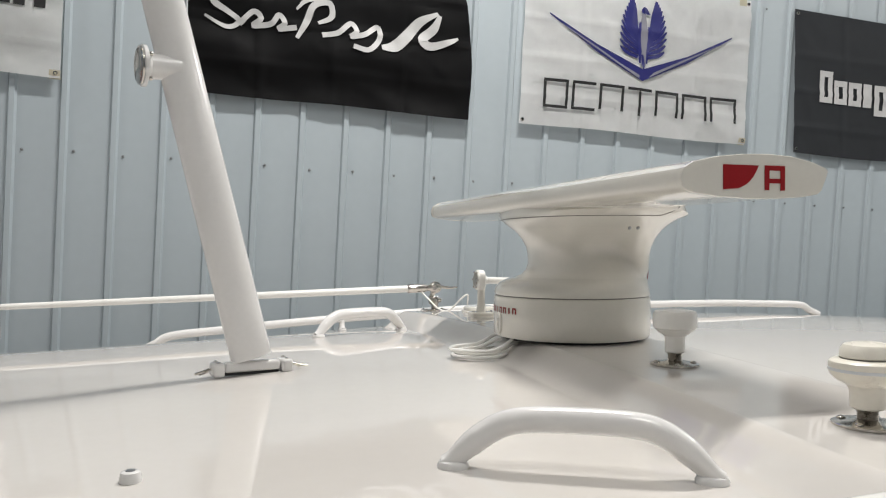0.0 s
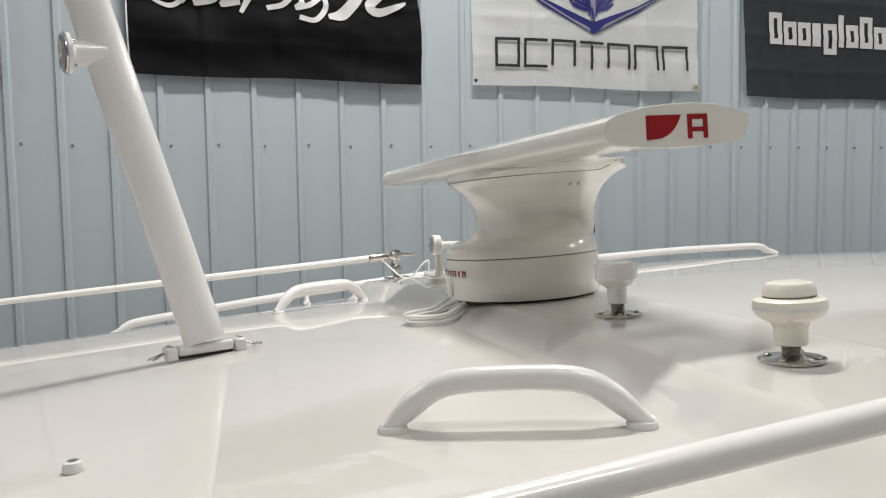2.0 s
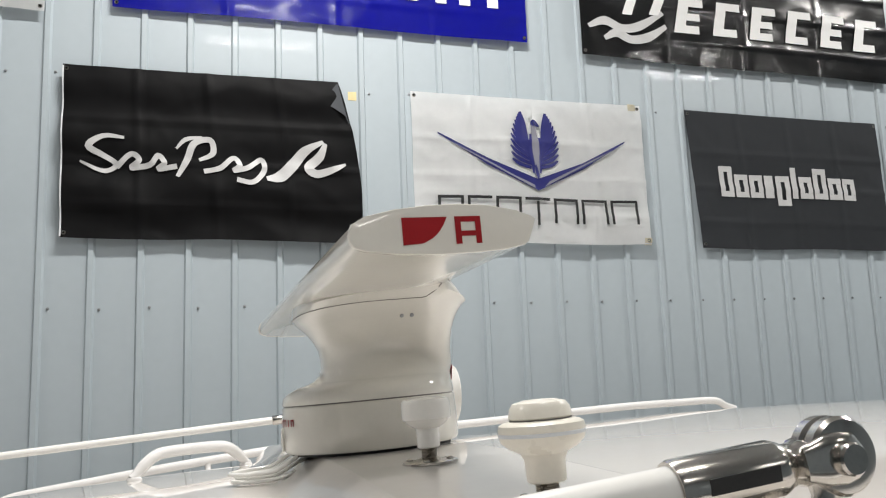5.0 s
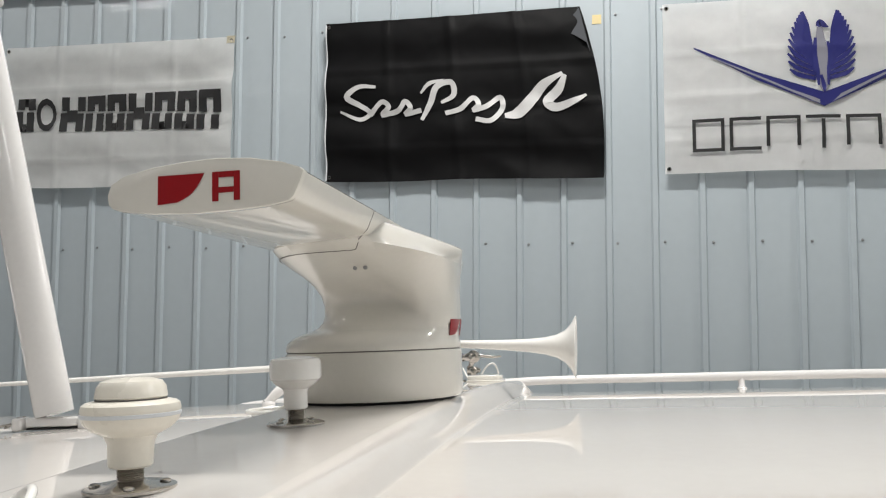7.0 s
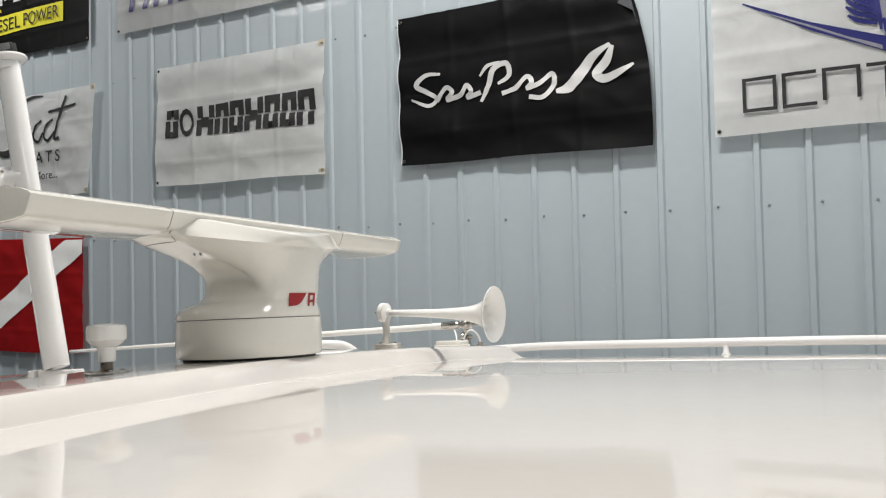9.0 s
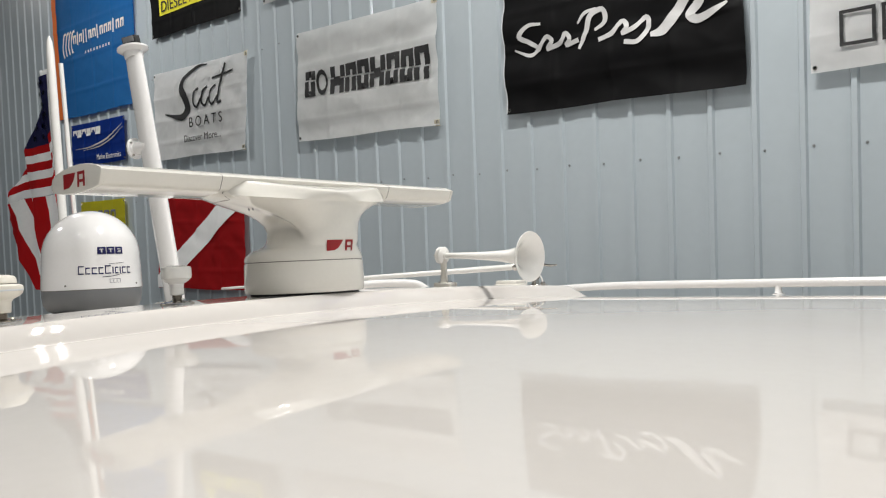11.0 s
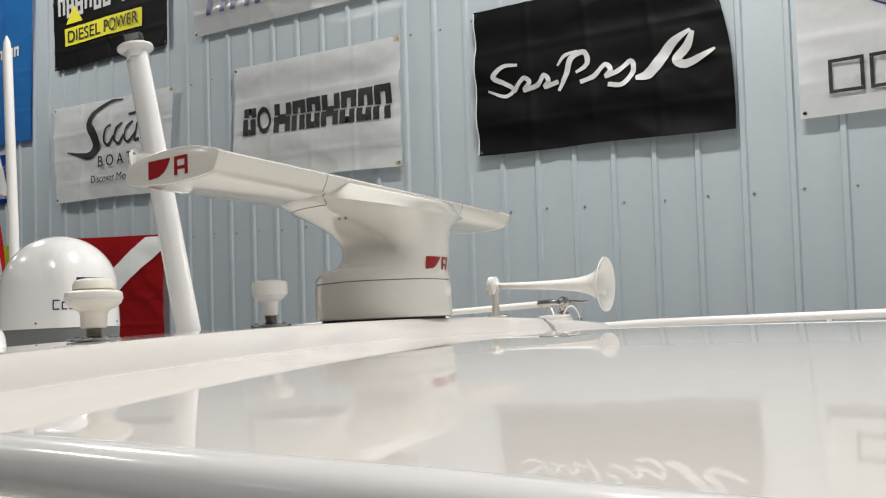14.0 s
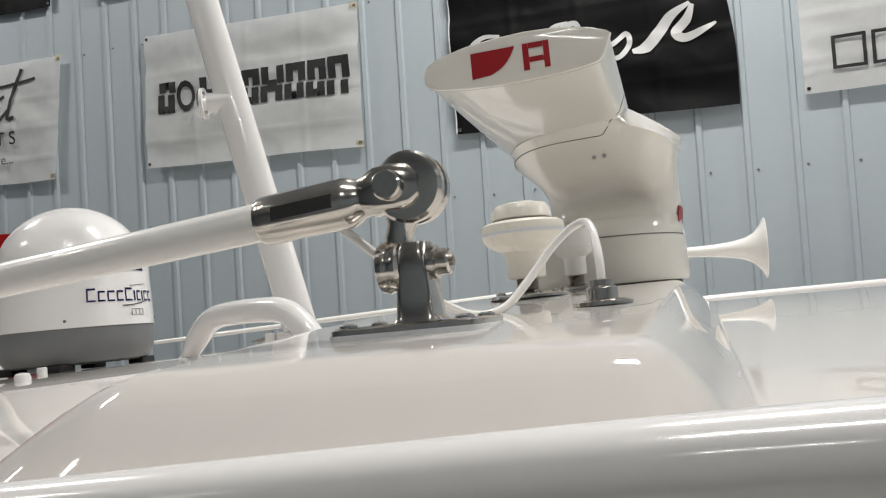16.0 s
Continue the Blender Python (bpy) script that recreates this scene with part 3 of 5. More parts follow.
# ---- mast with camera mount ----
def mast():
    foot = TO_BOAT @ Vector((0.093, 1.672, 0.09))
    root = thing("folding_mast", BOAT @ Matrix.Translation((foot.x, foot.y, deck(foot.x, foot.y))) @ pose(0, 0, 0, 0, 0, 0), "white-painted folding mast hinged to the roof", "mast")
    inv = root.matrix_world.inverted()
    a, b = inv @ Vector((0.092, 1.675, 0.108)), inv @ Vector((-0.191, 1.707, 1.095))
    pole_pts = [a.lerp(b, t) for t in (0, 0.03, 0.3, 0.6, 0.9, 1.0)]
    pole = part("pole", tube(pole_pts, [0.0435, 0.044, 0.0435, 0.043, 0.042, 0.040], 28, 0.58, side=(0.97, 0.24, 0)), PAINT_WHITE, root)
    # hinge across the foot
    ang = radians(14)
    turn = Matrix.Rotation(ang, 3, "Z")
    part("hinge_bar", box((0.118, 0.026, 0.022), (0, 0, 0.017), 0.006, turn=turn), PAINT_WHITE, root)
    # Dark strip that stands for the shade under the hinge bar.
    part("hinge_gap_shade", box((0.112, 0.02, 0.004), (0, 0, 0.003), 0, turn=turn), DARK_GAP, root)
    for s in (-1, 1):
        c = turn @ Vector((s * 0.0725, 0, 0.0145))
        clamp = part("hinge_clamp", box((0.024, 0.046, 0.029), c, 0.006, turn=turn), PAINT_WHITE, root)
        for k in (-1, 1):
            part("screw", lathe([(0.0042, 0), (0.0042, 0.002), (0.002, 0.003)], 12, turn @ Vector((s * 0.0725, k * 0.013, 0.0285))), CHROME, clamp)
        e = turn @ Vector((s * 0.088, 0.0, 0.016))
        ring = [e + turn @ Vector((s * (0.028 + 0.012 * math.cos(t)) - s * 0.02, 0.010 * math.sin(t), -0.004 - 0.006 * math.cos(t))) for t in np.linspace(0, 6.0, 18)]
        part("pin_ring", tube(ring, 0.0014, 8), CHROME, clamp, "steel split ring of a quick-release pin")
        part("pin", tube([e, e + turn @ Vector((s * 0.032, -0.012, -0.006))], 0.0028, 10), CHROME, clamp, "steel quick-release pin")
    # bracket stub with round flange
    c0, c1 = inv @ Vector((-0.080, 1.694, 0.703)), inv @ Vector((-0.142, 1.674, 0.699))
    arm = part("bracket", tube([c0, c0.lerp(c1, 0.5), c0.lerp(c1, 0.9), c1], [0.027, 0.026, 0.027, 0.034], 24), PAINT_WHITE, root)
    d = (c1 - c0).normalized()
    m = Matrix.Translation(c1) @ d.to_track_quat("Z", "Y").to_matrix().to_4x4()
    fl = part("flange", lathe([(0.036, 0.0), (0.042, 0.002), (0.042, 0.009), (0.039, 0.011), (0.0, 0.011)], 32), PAINT_WHITE, arm)
    fl.matrix_local = m
    lens = part("plate", lathe([(0.039, 0.011), (0.039, 0.014), (0.034, 0.0165), (0.0, 0.017)], 32), CHROME, arm, "polished steel face plate")
    lens.matrix_local = m
    for k in range(4):
        a4 = k * math.pi / 2 + 0.6
        sc = part("screw", lathe([(0.0045, -0.006), (0.0045, 0.0), (0.003, 0.001)], 12, (0.034 * math.cos(a4), 0.034 * math.sin(a4), 0)), CHROME, arm)
        sc.matrix_local = m
    # top plate
    ax = (b - a).normalized()
    tp = part("top_plate", lathe([(0.036, -0.035), (0.040, -0.012), (0.055, -0.004), (0.060, 0.0), (0.060, 0.007), (0.057, 0.009), (0.0, 0.009)], 32), PAINT_WHITE, root)
    tp.matrix_local = Matrix.Translation(b) @ pose(0, 0, 0, 4, -10, 0)
    return root


mast()


def top_light():
    root = thing("mast_light", pose(-0.190, 1.705, 1.105, 4, -10, 30), "small black ribbed floodlight on the mast plate", "light")
    part("foot", box((0.024, 0.02, 0.014), (0, 0, 0.007), 0.003), DARK_GAP, root)
    part("body", box((0.06, 0.034, 0.03), (0, 0, 0.029), 0.005), DARK_GAP, root)
    for k in range(4):
        part("fin", box((0.004, 0.012, 0.034), (-0.024 + k * 0.016, 0.02, 0.030), 0.001), DARK_GAP, root)
    part("lens", box((0.048, 0.003, 0.02), (0, -0.0185, 0.030), 0.001), GREY_BASE, root, "grey glass front")


top_light()


# ---- satellite dome ----
def dome():
    c = TO_BOAT @ Vector((-0.590, 1.672, 0.02))
    root = thing("satellite_dome", on_deck(c.x, c.y), "white satellite television dome on a dark grey base", "satellite dome")
    part("base", lathe([(0.160, 0.016), (0.178, 0.022), (0.196, 0.05), (0.2005, 0.085), (0.2005, 0.107), (0.199, 0.109)], 64), GREY_BASE, root)
    part("shell", lathe([(0.199, 0.109), (0.2025, 0.1105), (0.2025, 0.115)] + [(0.2025 - 0.006 * t, 0.115 + 0.135 * t) for t in (0.25, 0.5, 0.75, 1.0)] + [(0.1965 * math.cos(a), 0.25 + 0.198 * math.sin(a)) for a in np.linspace(0.08, 1.5, 16)] + [(0.0, 0.4485)], 72), DOME_WHITE, root)
    part("seam", lathe([(0.2005, 0.1075), (0.2010, 0.1088), (0.2005, 0.1100)], 64), SEAM, root)
    for k in range(4):
        a = k * math.pi / 2 + 0.5
        foot = part("foot", box((0.05, 0.05, 0.022), (0.165 * math.cos(a), 0.165 * math.sin(a), 0.010), 0.004), DARK_GAP, root)
    part("cable_stub", lathe([(0.012, -0.004), (0.012, 0.018), (0.010, 0.02)], 16, (0.10, -0.225, 0.0)), PAINT_WHITE, root, "short white plug")
    for a in (-0.95, 0.6, -2.2):
        ob = part("screw", lathe([(0.004, 0), (0.004, 0.002), (0.002, 0.003)], 10, axis="x"), SEAM, root)
        ob.matrix_local = Matrix.Rotation(a, 4, "Z") @ Matrix.Translation((0.202, 0, 0.128))
    # markings wrapped on the shell, drawn as plain bars
    heading = -0.20

    def wrapped(polys, mat, name, lift):
        bm = bmesh.new()
        for x0, x1, z0, z1 in polys:
            n = max(1, int((x1 - x0) / 0.006))
            for k in range(n):
                u0, u1 = x0 + (x1 - x0) * k / n, x0 + (x1 - x0) * (k + 1) / n
                q = []
                for u, z in ((u0, z0), (u1, z0), (u1, z1), (u0, z1)):
                    r = (0.2025 - 0.006 * min(1, (z - 0.115) / 0.135) if z < 0.25 else 0.1965 * math.cos(math.asin(min(1, (z - 0.25) / 0.198)))) + lift
                    q.append(bm.verts.new((r * math.cos(heading + u / 0.2), r * math.sin(heading + u / 0.2), z)))
                bm.faces.new(q)
        bmesh.ops.solidify(bm, geom=bm.faces[:], thickness=0.0006)
        return part(name, bm, mat, root, smooth=0)

    wrapped([(-0.022 + k * 0.037, -0.022 + k * 0.037 + 0.034, 0.254, 0.284) for k in range(3)], NAVY_INK, "badge", 0.0014)
    for k in range(3):
        x = -0.022 + k * 0.037
        wrapped([(x + 0.009, x + 0.025, 0.273, 0.2765), (x + 0.0145, x + 0.0195, 0.261, 0.2727)] if k != 2 else [(x + 0.009, x + 0.025, 0.273, 0.2765), (x + 0.013, x + 0.025, 0.267, 0.2705), (x + 0.009, x + 0.025, 0.261, 0.2645)], WHITE_INK, "badge_bar", 0.0022)
    x = -0.098
    for w in (0.022, 0.018, 0.020, 0.019, 0.024, 0.005, 0.015, 0.005, 0.019, 0.018):
        hi = 0.207 if w > 0.021 else 0.200
        bars = [(x, x + w, 0.172, hi)] if w < 0.006 else [(x, x + w, hi - 0.005, hi), (x, x + w, 0.172, 0.1765), (x, x + 0.004, 0.1767, hi - 0.0052)]
        wrapped(bars, NAVY_INK, "name_bar", 0.0014)
        x += w + 0.006
    wrapped([(-0.006 + k * 0.0104, -0.006 + (k + 1) * 0.0104, 0.1585 + 0.0002 * k * k, 0.1615 + 0.0002 * k * k) for k in range(9)], GREY_INK, "swoosh", 0.0014)
    wrapped([(0.022 + k * 0.0094, 0.022 + (k + 1) * 0.0094, 0.2120 + 0.0007 * k, 0.2138 + 0.0007 * k) for k in range(7)], GREY_INK, "swoosh", 0.0014)
    wrapped([(0.022, 0.068, 0.134, 0.1356), (0.022, 0.068, 0.149, 0.1506)] + [(0.022 + k * 0.0146, 0.0242 + k * 0.0146, 0.1358, 0.1488) for k in range(4)], GREY_INK, "maker_bar", 0.0014)
    return root


dome()


# ---- tall white pole behind the dome ----
def tall_antenna():
    foot = TO_BOAT @ Vector((-0.94, 1.72, -0.03))
    root = thing("tall_antenna", on_deck(foot.x, foot.y), "tall slim white fibreglass antenna pole", "antenna")
    top = root.matrix_world.inverted() @ Vector((-0.998, 1.72, 1.297))
    part("base", lathe([(0.035, 0), (0.035, 0.01), (0.026, 0.03), (0.024, 0.06)], 24), PAINT_WHITE, root)
    part("whip", tube([top * t for t in (0.02, 0.3, 0.6, 0.93, 0.98, 1.0)], [0.020, 0.0195, 0.019, 0.018, 0.013, 0.003], 20), FIBRE_WHITE, root)


tall_antenna()


# ---- folded-down whip antennas on ratchet mounts ----
def ratchet_antenna(y, side):
    c = TO_BOAT @ Vector((0.862 if side < 0 else 0.836, y, 0.17))
    root = thing("whip_antenna", on_deck(c.x, c.y), "white fibreglass whip antenna folded down on a polished ratchet mount", "antenna", "whip antennas")
    s = side
    plate = part("base_plate", loft([oval(0, 0, 0.049, 0.036, z, 40, 9.0) for z in (0.001, 0.0042)] + [oval(0, 0, 0.047, 0.034, 0.0055, 40, 9.0)]), CHROME, root)
    part("gasket", loft([oval(0, 0, 0.050, 0.037, z, 40, 9.0) for z in (-0.004, 0.001)]), CREAM_BAND, root)
    for px in (-0.038, 0.038):
        for py in (-0.025, 0.025):
            part("bolt", lathe([(0.0058, 0.005), (0.0058, 0.0068), (0.003, 0.008)], 14, (px, py, 0)), CHROME, plate)
    # lower joint: two cheeks, a grooved disc and a cross bolt
    part("foot_block", loft([oval(0.002, 0, 0.019, 0.015, 0.005, 32, 5.0), oval(0.002, 0, 0.014, 0.0135, 0.009, 32, 5.0), oval(0.002, 0, 0.0118, 0.013, 0.030, 32, 6.0), oval(0.002, 0, 0.0112, 0.015, 0.048, 32, 5.0), oval(0.002, 0, 0.010, 0.011, 0.056, 32, 3.0)]), CHROME, root)
    part("lower_disc", lathe([(0.013, -0.0105), (0.0165, -0.009), (0.0175, -0.005), (0.0165, -0.003), (0.0165, -0.001), (0.0175, 0.001), (0.0175, 0.004), (0.015, 0.006)], 36, (-0.012, 0, 0.042), axis="x"), CHROME, root)
    part("lower_bolt", lathe([(0.0105, 0.0), (0.0112, 0.002), (0.0112, 0.005), (0.0085, 0.0055), (0.0085, 0.0125), (0.007, 0.014), (0.0, 0.014)], 28, (0.0125, -0.004, 0.042), axis="x"), CHROME, root)
    part("lower_pin", lathe([(0.0035, 0.0), (0.0035, 0.002), (0.0, 0.0026)], 14, (0.0262, -0.004, 0.042), axis="x"), THREAD, root)
    part("neck", tube([(-0.010, 0, 0.050), (-0.009, 0, 0.060), (-0.006, 0, 0.068), (-0.004, 0, 0.080)], [0.0105, 0.0092, 0.0095, 0.014], 20, 0.8), CHROME, root)
    # upper ratchet disc held in a fork, and its lever
    part("ratchet_disc", lathe([(0.016, -0.0125), (0.0215, -0.0115), (0.0235, -0.009), (0.0235, -0.003), (0.0215, -0.0015), (0.0215, 0.001), (0.0235, 0.0025), (0.0235, 0.009), (0.018, 0.012)], 44, (0.003, 0, 0.092), axis="y"), CHROME, root)
    part("fork", tube([(-0.028, -0.0125, 0.0905), (-0.016, -0.0155, 0.0915), (-0.004, -0.0155, 0.092), (0.006, -0.0145, 0.092), (0.012, -0.0140, 0.092)], [0.010, 0.0145, 0.0150, 0.0135, 0.007], 24, 0.30, side=(0, 0, 1)), CHROME, root)
    part("hub", lathe([(0.0085, -0.027), (0.0098, -0.0255), (0.0098, -0.018), (0.0115, -0.017), (0.0115, 0.012), (0.010, 0.013), (0.010, 0.024), (0.0085, 0.025)], 28, (-0.005, 0, 0.092), axis="y"), CHROME, root)
    reach = -0.85 if s < 0 else 1.0
    part("lever", tube([(0.0, 0.022, 0.092), (0.03 * reach, 0.024, 0.093), (0.07 * reach, 0.024, 0.088), (0.102 * reach, 0.022, 0.082 if s < 0 else 0.09)], [0.008, 0.006, 0.0055, 0.003], 14, 0.6), CHROME, root)
    slope, yaw = (-0.062, 0.040) if s < 0 else (-0.03, 0.0)
    d = Vector((-1, yaw, slope)).normalized()
    start = Vector((-0.012, 0, 0.0905))
    part("ferrule", tube([start + d * k for k in (0.0, 0.010, 0.014, 0.020, 0.024, 0.027, 0.030, 0.094, 0.097)], [0.012, 0.014, 0.0125, 0.0125, 0.0150, 0.0162, 0.0172, 0.0172, 0.0162], 28), CHROME, root, "polished steel ferrule")
    part("writing_bar", loft([[start + d * (0.036 + 0.046 * u) + Vector((0, -0.0175 if s < 0 else 0.0175, z)) for u, z in ((0, -0.004), (1, -0.004), (1, 0.005), (0, 0.005))], [start + d * (0.036 + 0.046 * u) + Vector((0, (-0.0162 if s < 0 else 0.0162), z)) for u, z in ((0, -0.004), (1, -0.004), (1, 0.005), (0, 0.005))]]), DARK_GAP, root, "black printed bars")
    part("whip", tube([start + d * k for k in (0.095, 0.3, 0.9, 1.6, 2.3, 2.42, 2.43)], [0.0138, 0.0138, 0.0128, 0.0105, 0.0085, 0.0085, 0.004], 24), FIBRE_WHITE, root)
    # coax cable and its gland
    gx, gy = 0.106, 0.097
    g = part("cable_gland", lathe([(0.0215, 0.0), (0.0215, 0.0025), (0.017, 0.004), (0.0115, 0.0045), (0.0115, 0.012), (0.009, 0.014), (0.009, 0.018), (0.004, 0.019)], 28, (gx, gy * -s, 0.005)), CHROME, root, "stainless cable gland")
    k = -s
    cable = smooth_path([(-0.062, 0.002 * k, 0.082), (-0.048, 0.012 * k, 0.068), (-0.030, 0.034 * k, 0.046), (-0.010, 0.068 * k, 0.020), (0.010, 0.096 * k, 0.0065), (0.030, 0.112 * k, 0.010), (0.048, 0.128 * k, 0.030), (0.066, 0.142 * k, 0.054), (0.082, 0.148 * k, 0.068), (0.095, 0.138 * k, 0.070), (0.102, 0.120 * k, 0.058), (gx, (gy + 0.006) * k, 0.036), (gx, gy * k, 0.012)], 8)
    part("cable", tube(cable, 0.0033, 12), FIBRE_WHITE, root, "white coax cable")
    return root


ratchet_antenna(0.402, -1)
ratchet_antenna(2.965, 1)


# ---- trumpet horn ----
def horn():
    c = TO_BOAT @ Vector((0.839, 2.368, 0.14))
    root = thing("air_horn", on_deck(c.x, c.y), "white trumpet air horn on a small pedestal", "horn")
    part("foot", loft([oval(0.0, 0, 0.045, 0.028, 0.0, 32, 4), oval(0.0, 0, 0.045, 0.028, 0.012, 32, 4), oval(0.0, 0, 0.041, 0.025, 0.016, 32, 4)]), RADAR_WHITE, root)
    for s in (-1, 1):
        part("screw", lathe([(0.005, 0.015), (0.005, 0.0185), (0.003, 0.0195)], 12, (s * 0.03, 0, 0)), CHROME, root)
    part("stem", tube([(-0.004, 0, 0.012), (-0.004, 0, 0.05), (-0.004, 0, 0.085), (-0.004, 0, 0.105)], [0.016, 0.0125, 0.0125, 0.016], 20), RADAR_WHITE, root)
    zc, droop = 0.0, Matrix.Translation((0, 0, 0.118)) @ Matrix.Rotation(radians(2.8), 4, "Y")
    part("diaphragm", lathe([(0.0, -0.024), (0.029, -0.023), (0.033, -0.019), (0.033, 0.0), (0.027, 0.004), (0.016, 0.008), (0.014, 0.014)], 32, (0.0, 0, zc), axis="x"), FIBRE_WHITE, root).matrix_local = droop
    part("back_plate", lathe([(0.020, -0.0255), (0.021, -0.0238), (0.0, -0.0232)], 24, (0, 0, zc), axis="x"), THREAD, root, "grey mesh back plate").matrix_local = droop
    for k in range(6):
        a = k * math.pi / 3
        part("screw", lathe([(0.003, -0.027), (0.003, -0.022)], 8, (0, 0.027 * math.cos(a), zc + 0.027 * math.sin(a)), axis="x"), CHROME, root).matrix_local = droop
    prof = [(0.011, 0.012), (0.0112, 0.05), (0.0125, 0.12), (0.0150, 0.20), (0.019, 0.27), (0.0245, 0.32), (0.033, 0.355), (0.046, 0.380), (0.066, 0.398), (0.0855, 0.408), (0.0885, 0.4105), (0.0875, 0.4125), (0.066, 0.403), (0.044, 0.385), (0.030, 0.358), (0.018, 0.31), (0.01, 0.24), (0.0, 0.23)]
    part("trumpet", lathe([(r, a * 0.968) for r, a in prof], 56, (0, 0, zc), axis="x"), FIBRE_WHITE, root).matrix_local = droop


horn()


def fuse_cover():
    c = TO_BOAT @ Vector((0.93, 2.66, 0.1))
    root = thing("vent_cover", on_deck(c.x, c.y), "low rounded white plastic box on the roof beam", "cover")
    part("rim", loft([oval(0, 0, hx, hx * 0.7, z, 40, 4.5) for hx, z in ((0.062, 0.0), (0.062, 0.005), (0.059, 0.007))]), RADAR_WHITE, root)
    part("lid", loft([oval(0, 0, hx, hx * 0.69, z, 40, 4.2) for hx, z in ((0.057, 0.0065), (0.057, 0.017), (0.054, 0.021), (0.045, 0.0225))]), RADAR_WHITE, root)


fuse_cover()


def radar_cables():
    root = thing("radar_cable", BOAT, "white coiled cables beside the radar pedestal", "cable")
    for k, (r, h) in enumerate(((0.075, 0.004), (0.068, 0.012), (0.080, 0.019))):
        pts = [(-0.215 + r * math.cos(a) * 1.15, 0.10 + r * math.sin(a) * 0.8, deck(-0.215, 0.1) + 0.004 + h + 0.012 * ease((math.cos(a) + 0.2)) * (k + 1)) for a in np.linspace(0.9, 5.6, 26)]
        part("loop", tube(pts, 0.0045, 10), FIBRE_WHITE, root)


radar_cables()


def roof_nub():
    c = TO_BOAT @ Vector((-0.073, 0.988, 0.075))
    root = thing("drain_plug", on_deck(c.x, c.y), "small white rubber stopper with a steel screw", "stopper")
    part("body", lathe([(0.0135, 0), (0.0135, 0.006), (0.0115, 0.012), (0.009, 0.0135), (0.0, 0.0135)], 24), PAINT_WHITE, root)
    part("screw", lathe([(0.006, 0.0132), (0.006, 0.0145), (0.0, 0.0148)], 16), SCREW, root)


roof_nub()


# ---- flags and banners on the wall ----
def ribbon(points, width, step=0.02):
    """A stroke as quads along a line; width: one number or one for each point."""
    ws = width if isinstance(width, (list, tuple)) else [width] * len(points)
    dense, dw = [], []
    for (a, b), (wa, wb) in zip(zip(points, points[1:]), zip(ws, ws[1:])):
        a, b = Vector((*a, 0)), Vector((*b, 0))
        n = max(1, int((b - a).length / step))
        for k in range(n):
            dense.append(a.lerp(b, k / n))
            dw.append(wa + (wb - wa) * k / n)
    dense.append(Vector((*points[-1], 0)))
    dw.append(ws[-1])
    left, right = [], []
    for i, p in enumerate(dense):
        d = (dense[min(i + 1, len(dense) - 1)] - dense[max(i - 1, 0)]).normalized()
        nrm = Vector((-d.y, d.x, 0))
        left.append(p + nrm * dw[i] / 2)
        right.append(p - nrm * dw[i] / 2)
    cross = max(1, int(max(dw) / 0.03))
    out = []
    for i in range(len(dense) - 1):
        for c in range(cross):
            q = [right[i].lerp(left[i], c / cross), right[i + 1].lerp(left[i + 1], c / cross), right[i + 1].lerp(left[i + 1], (c + 1) / cross), right[i].lerp(left[i], (c + 1) / cross)]
            out.append([(p.x, p.y) for p in q])
    return out


def curve(points, width, steps=6):
    pts = smooth_path([(x, y, 0) for x, y in points], steps)
    n = len(pts)
    if isinstance(width, (list, tuple)):
        ws = [width[min(len(width) - 1, int(i / steps))] + (width[min(len(width) - 1, int(i / steps) + 1)] - width[min(len(width) - 1, int(i / steps))]) * ((i % steps) / steps) for i in range(n)]
    else:
        ws = width
    return ribbon([(p.x, p.y) for p in pts], ws)


def slab(x0, y0, x1, y1, slant=0.0, step=0.025):
    """A block as a strip of quads, leaning by slant."""
    n = max(1, int((y1 - y0) / step))
    m = max(1, int((x1 - x0) / step))
    out = []
    for i in range(m):
        for j in range(n):
            xa, xb = x0 + (x1 - x0) * i / m, x0 + (x1 - x0) * (i + 1) / m
            ya, yb = y0 + (y1 - y0) * j / n, y0 + (y1 - y0) * (j + 1) / n
            sa, sb = slant * (ya - y0) / (y1 - y0), slant * (yb - y0) / (y1 - y0)
            out.append([(xa + sa, ya), (xb + sa, ya), (xb + sb, yb), (xa + sb, yb)])
    return out


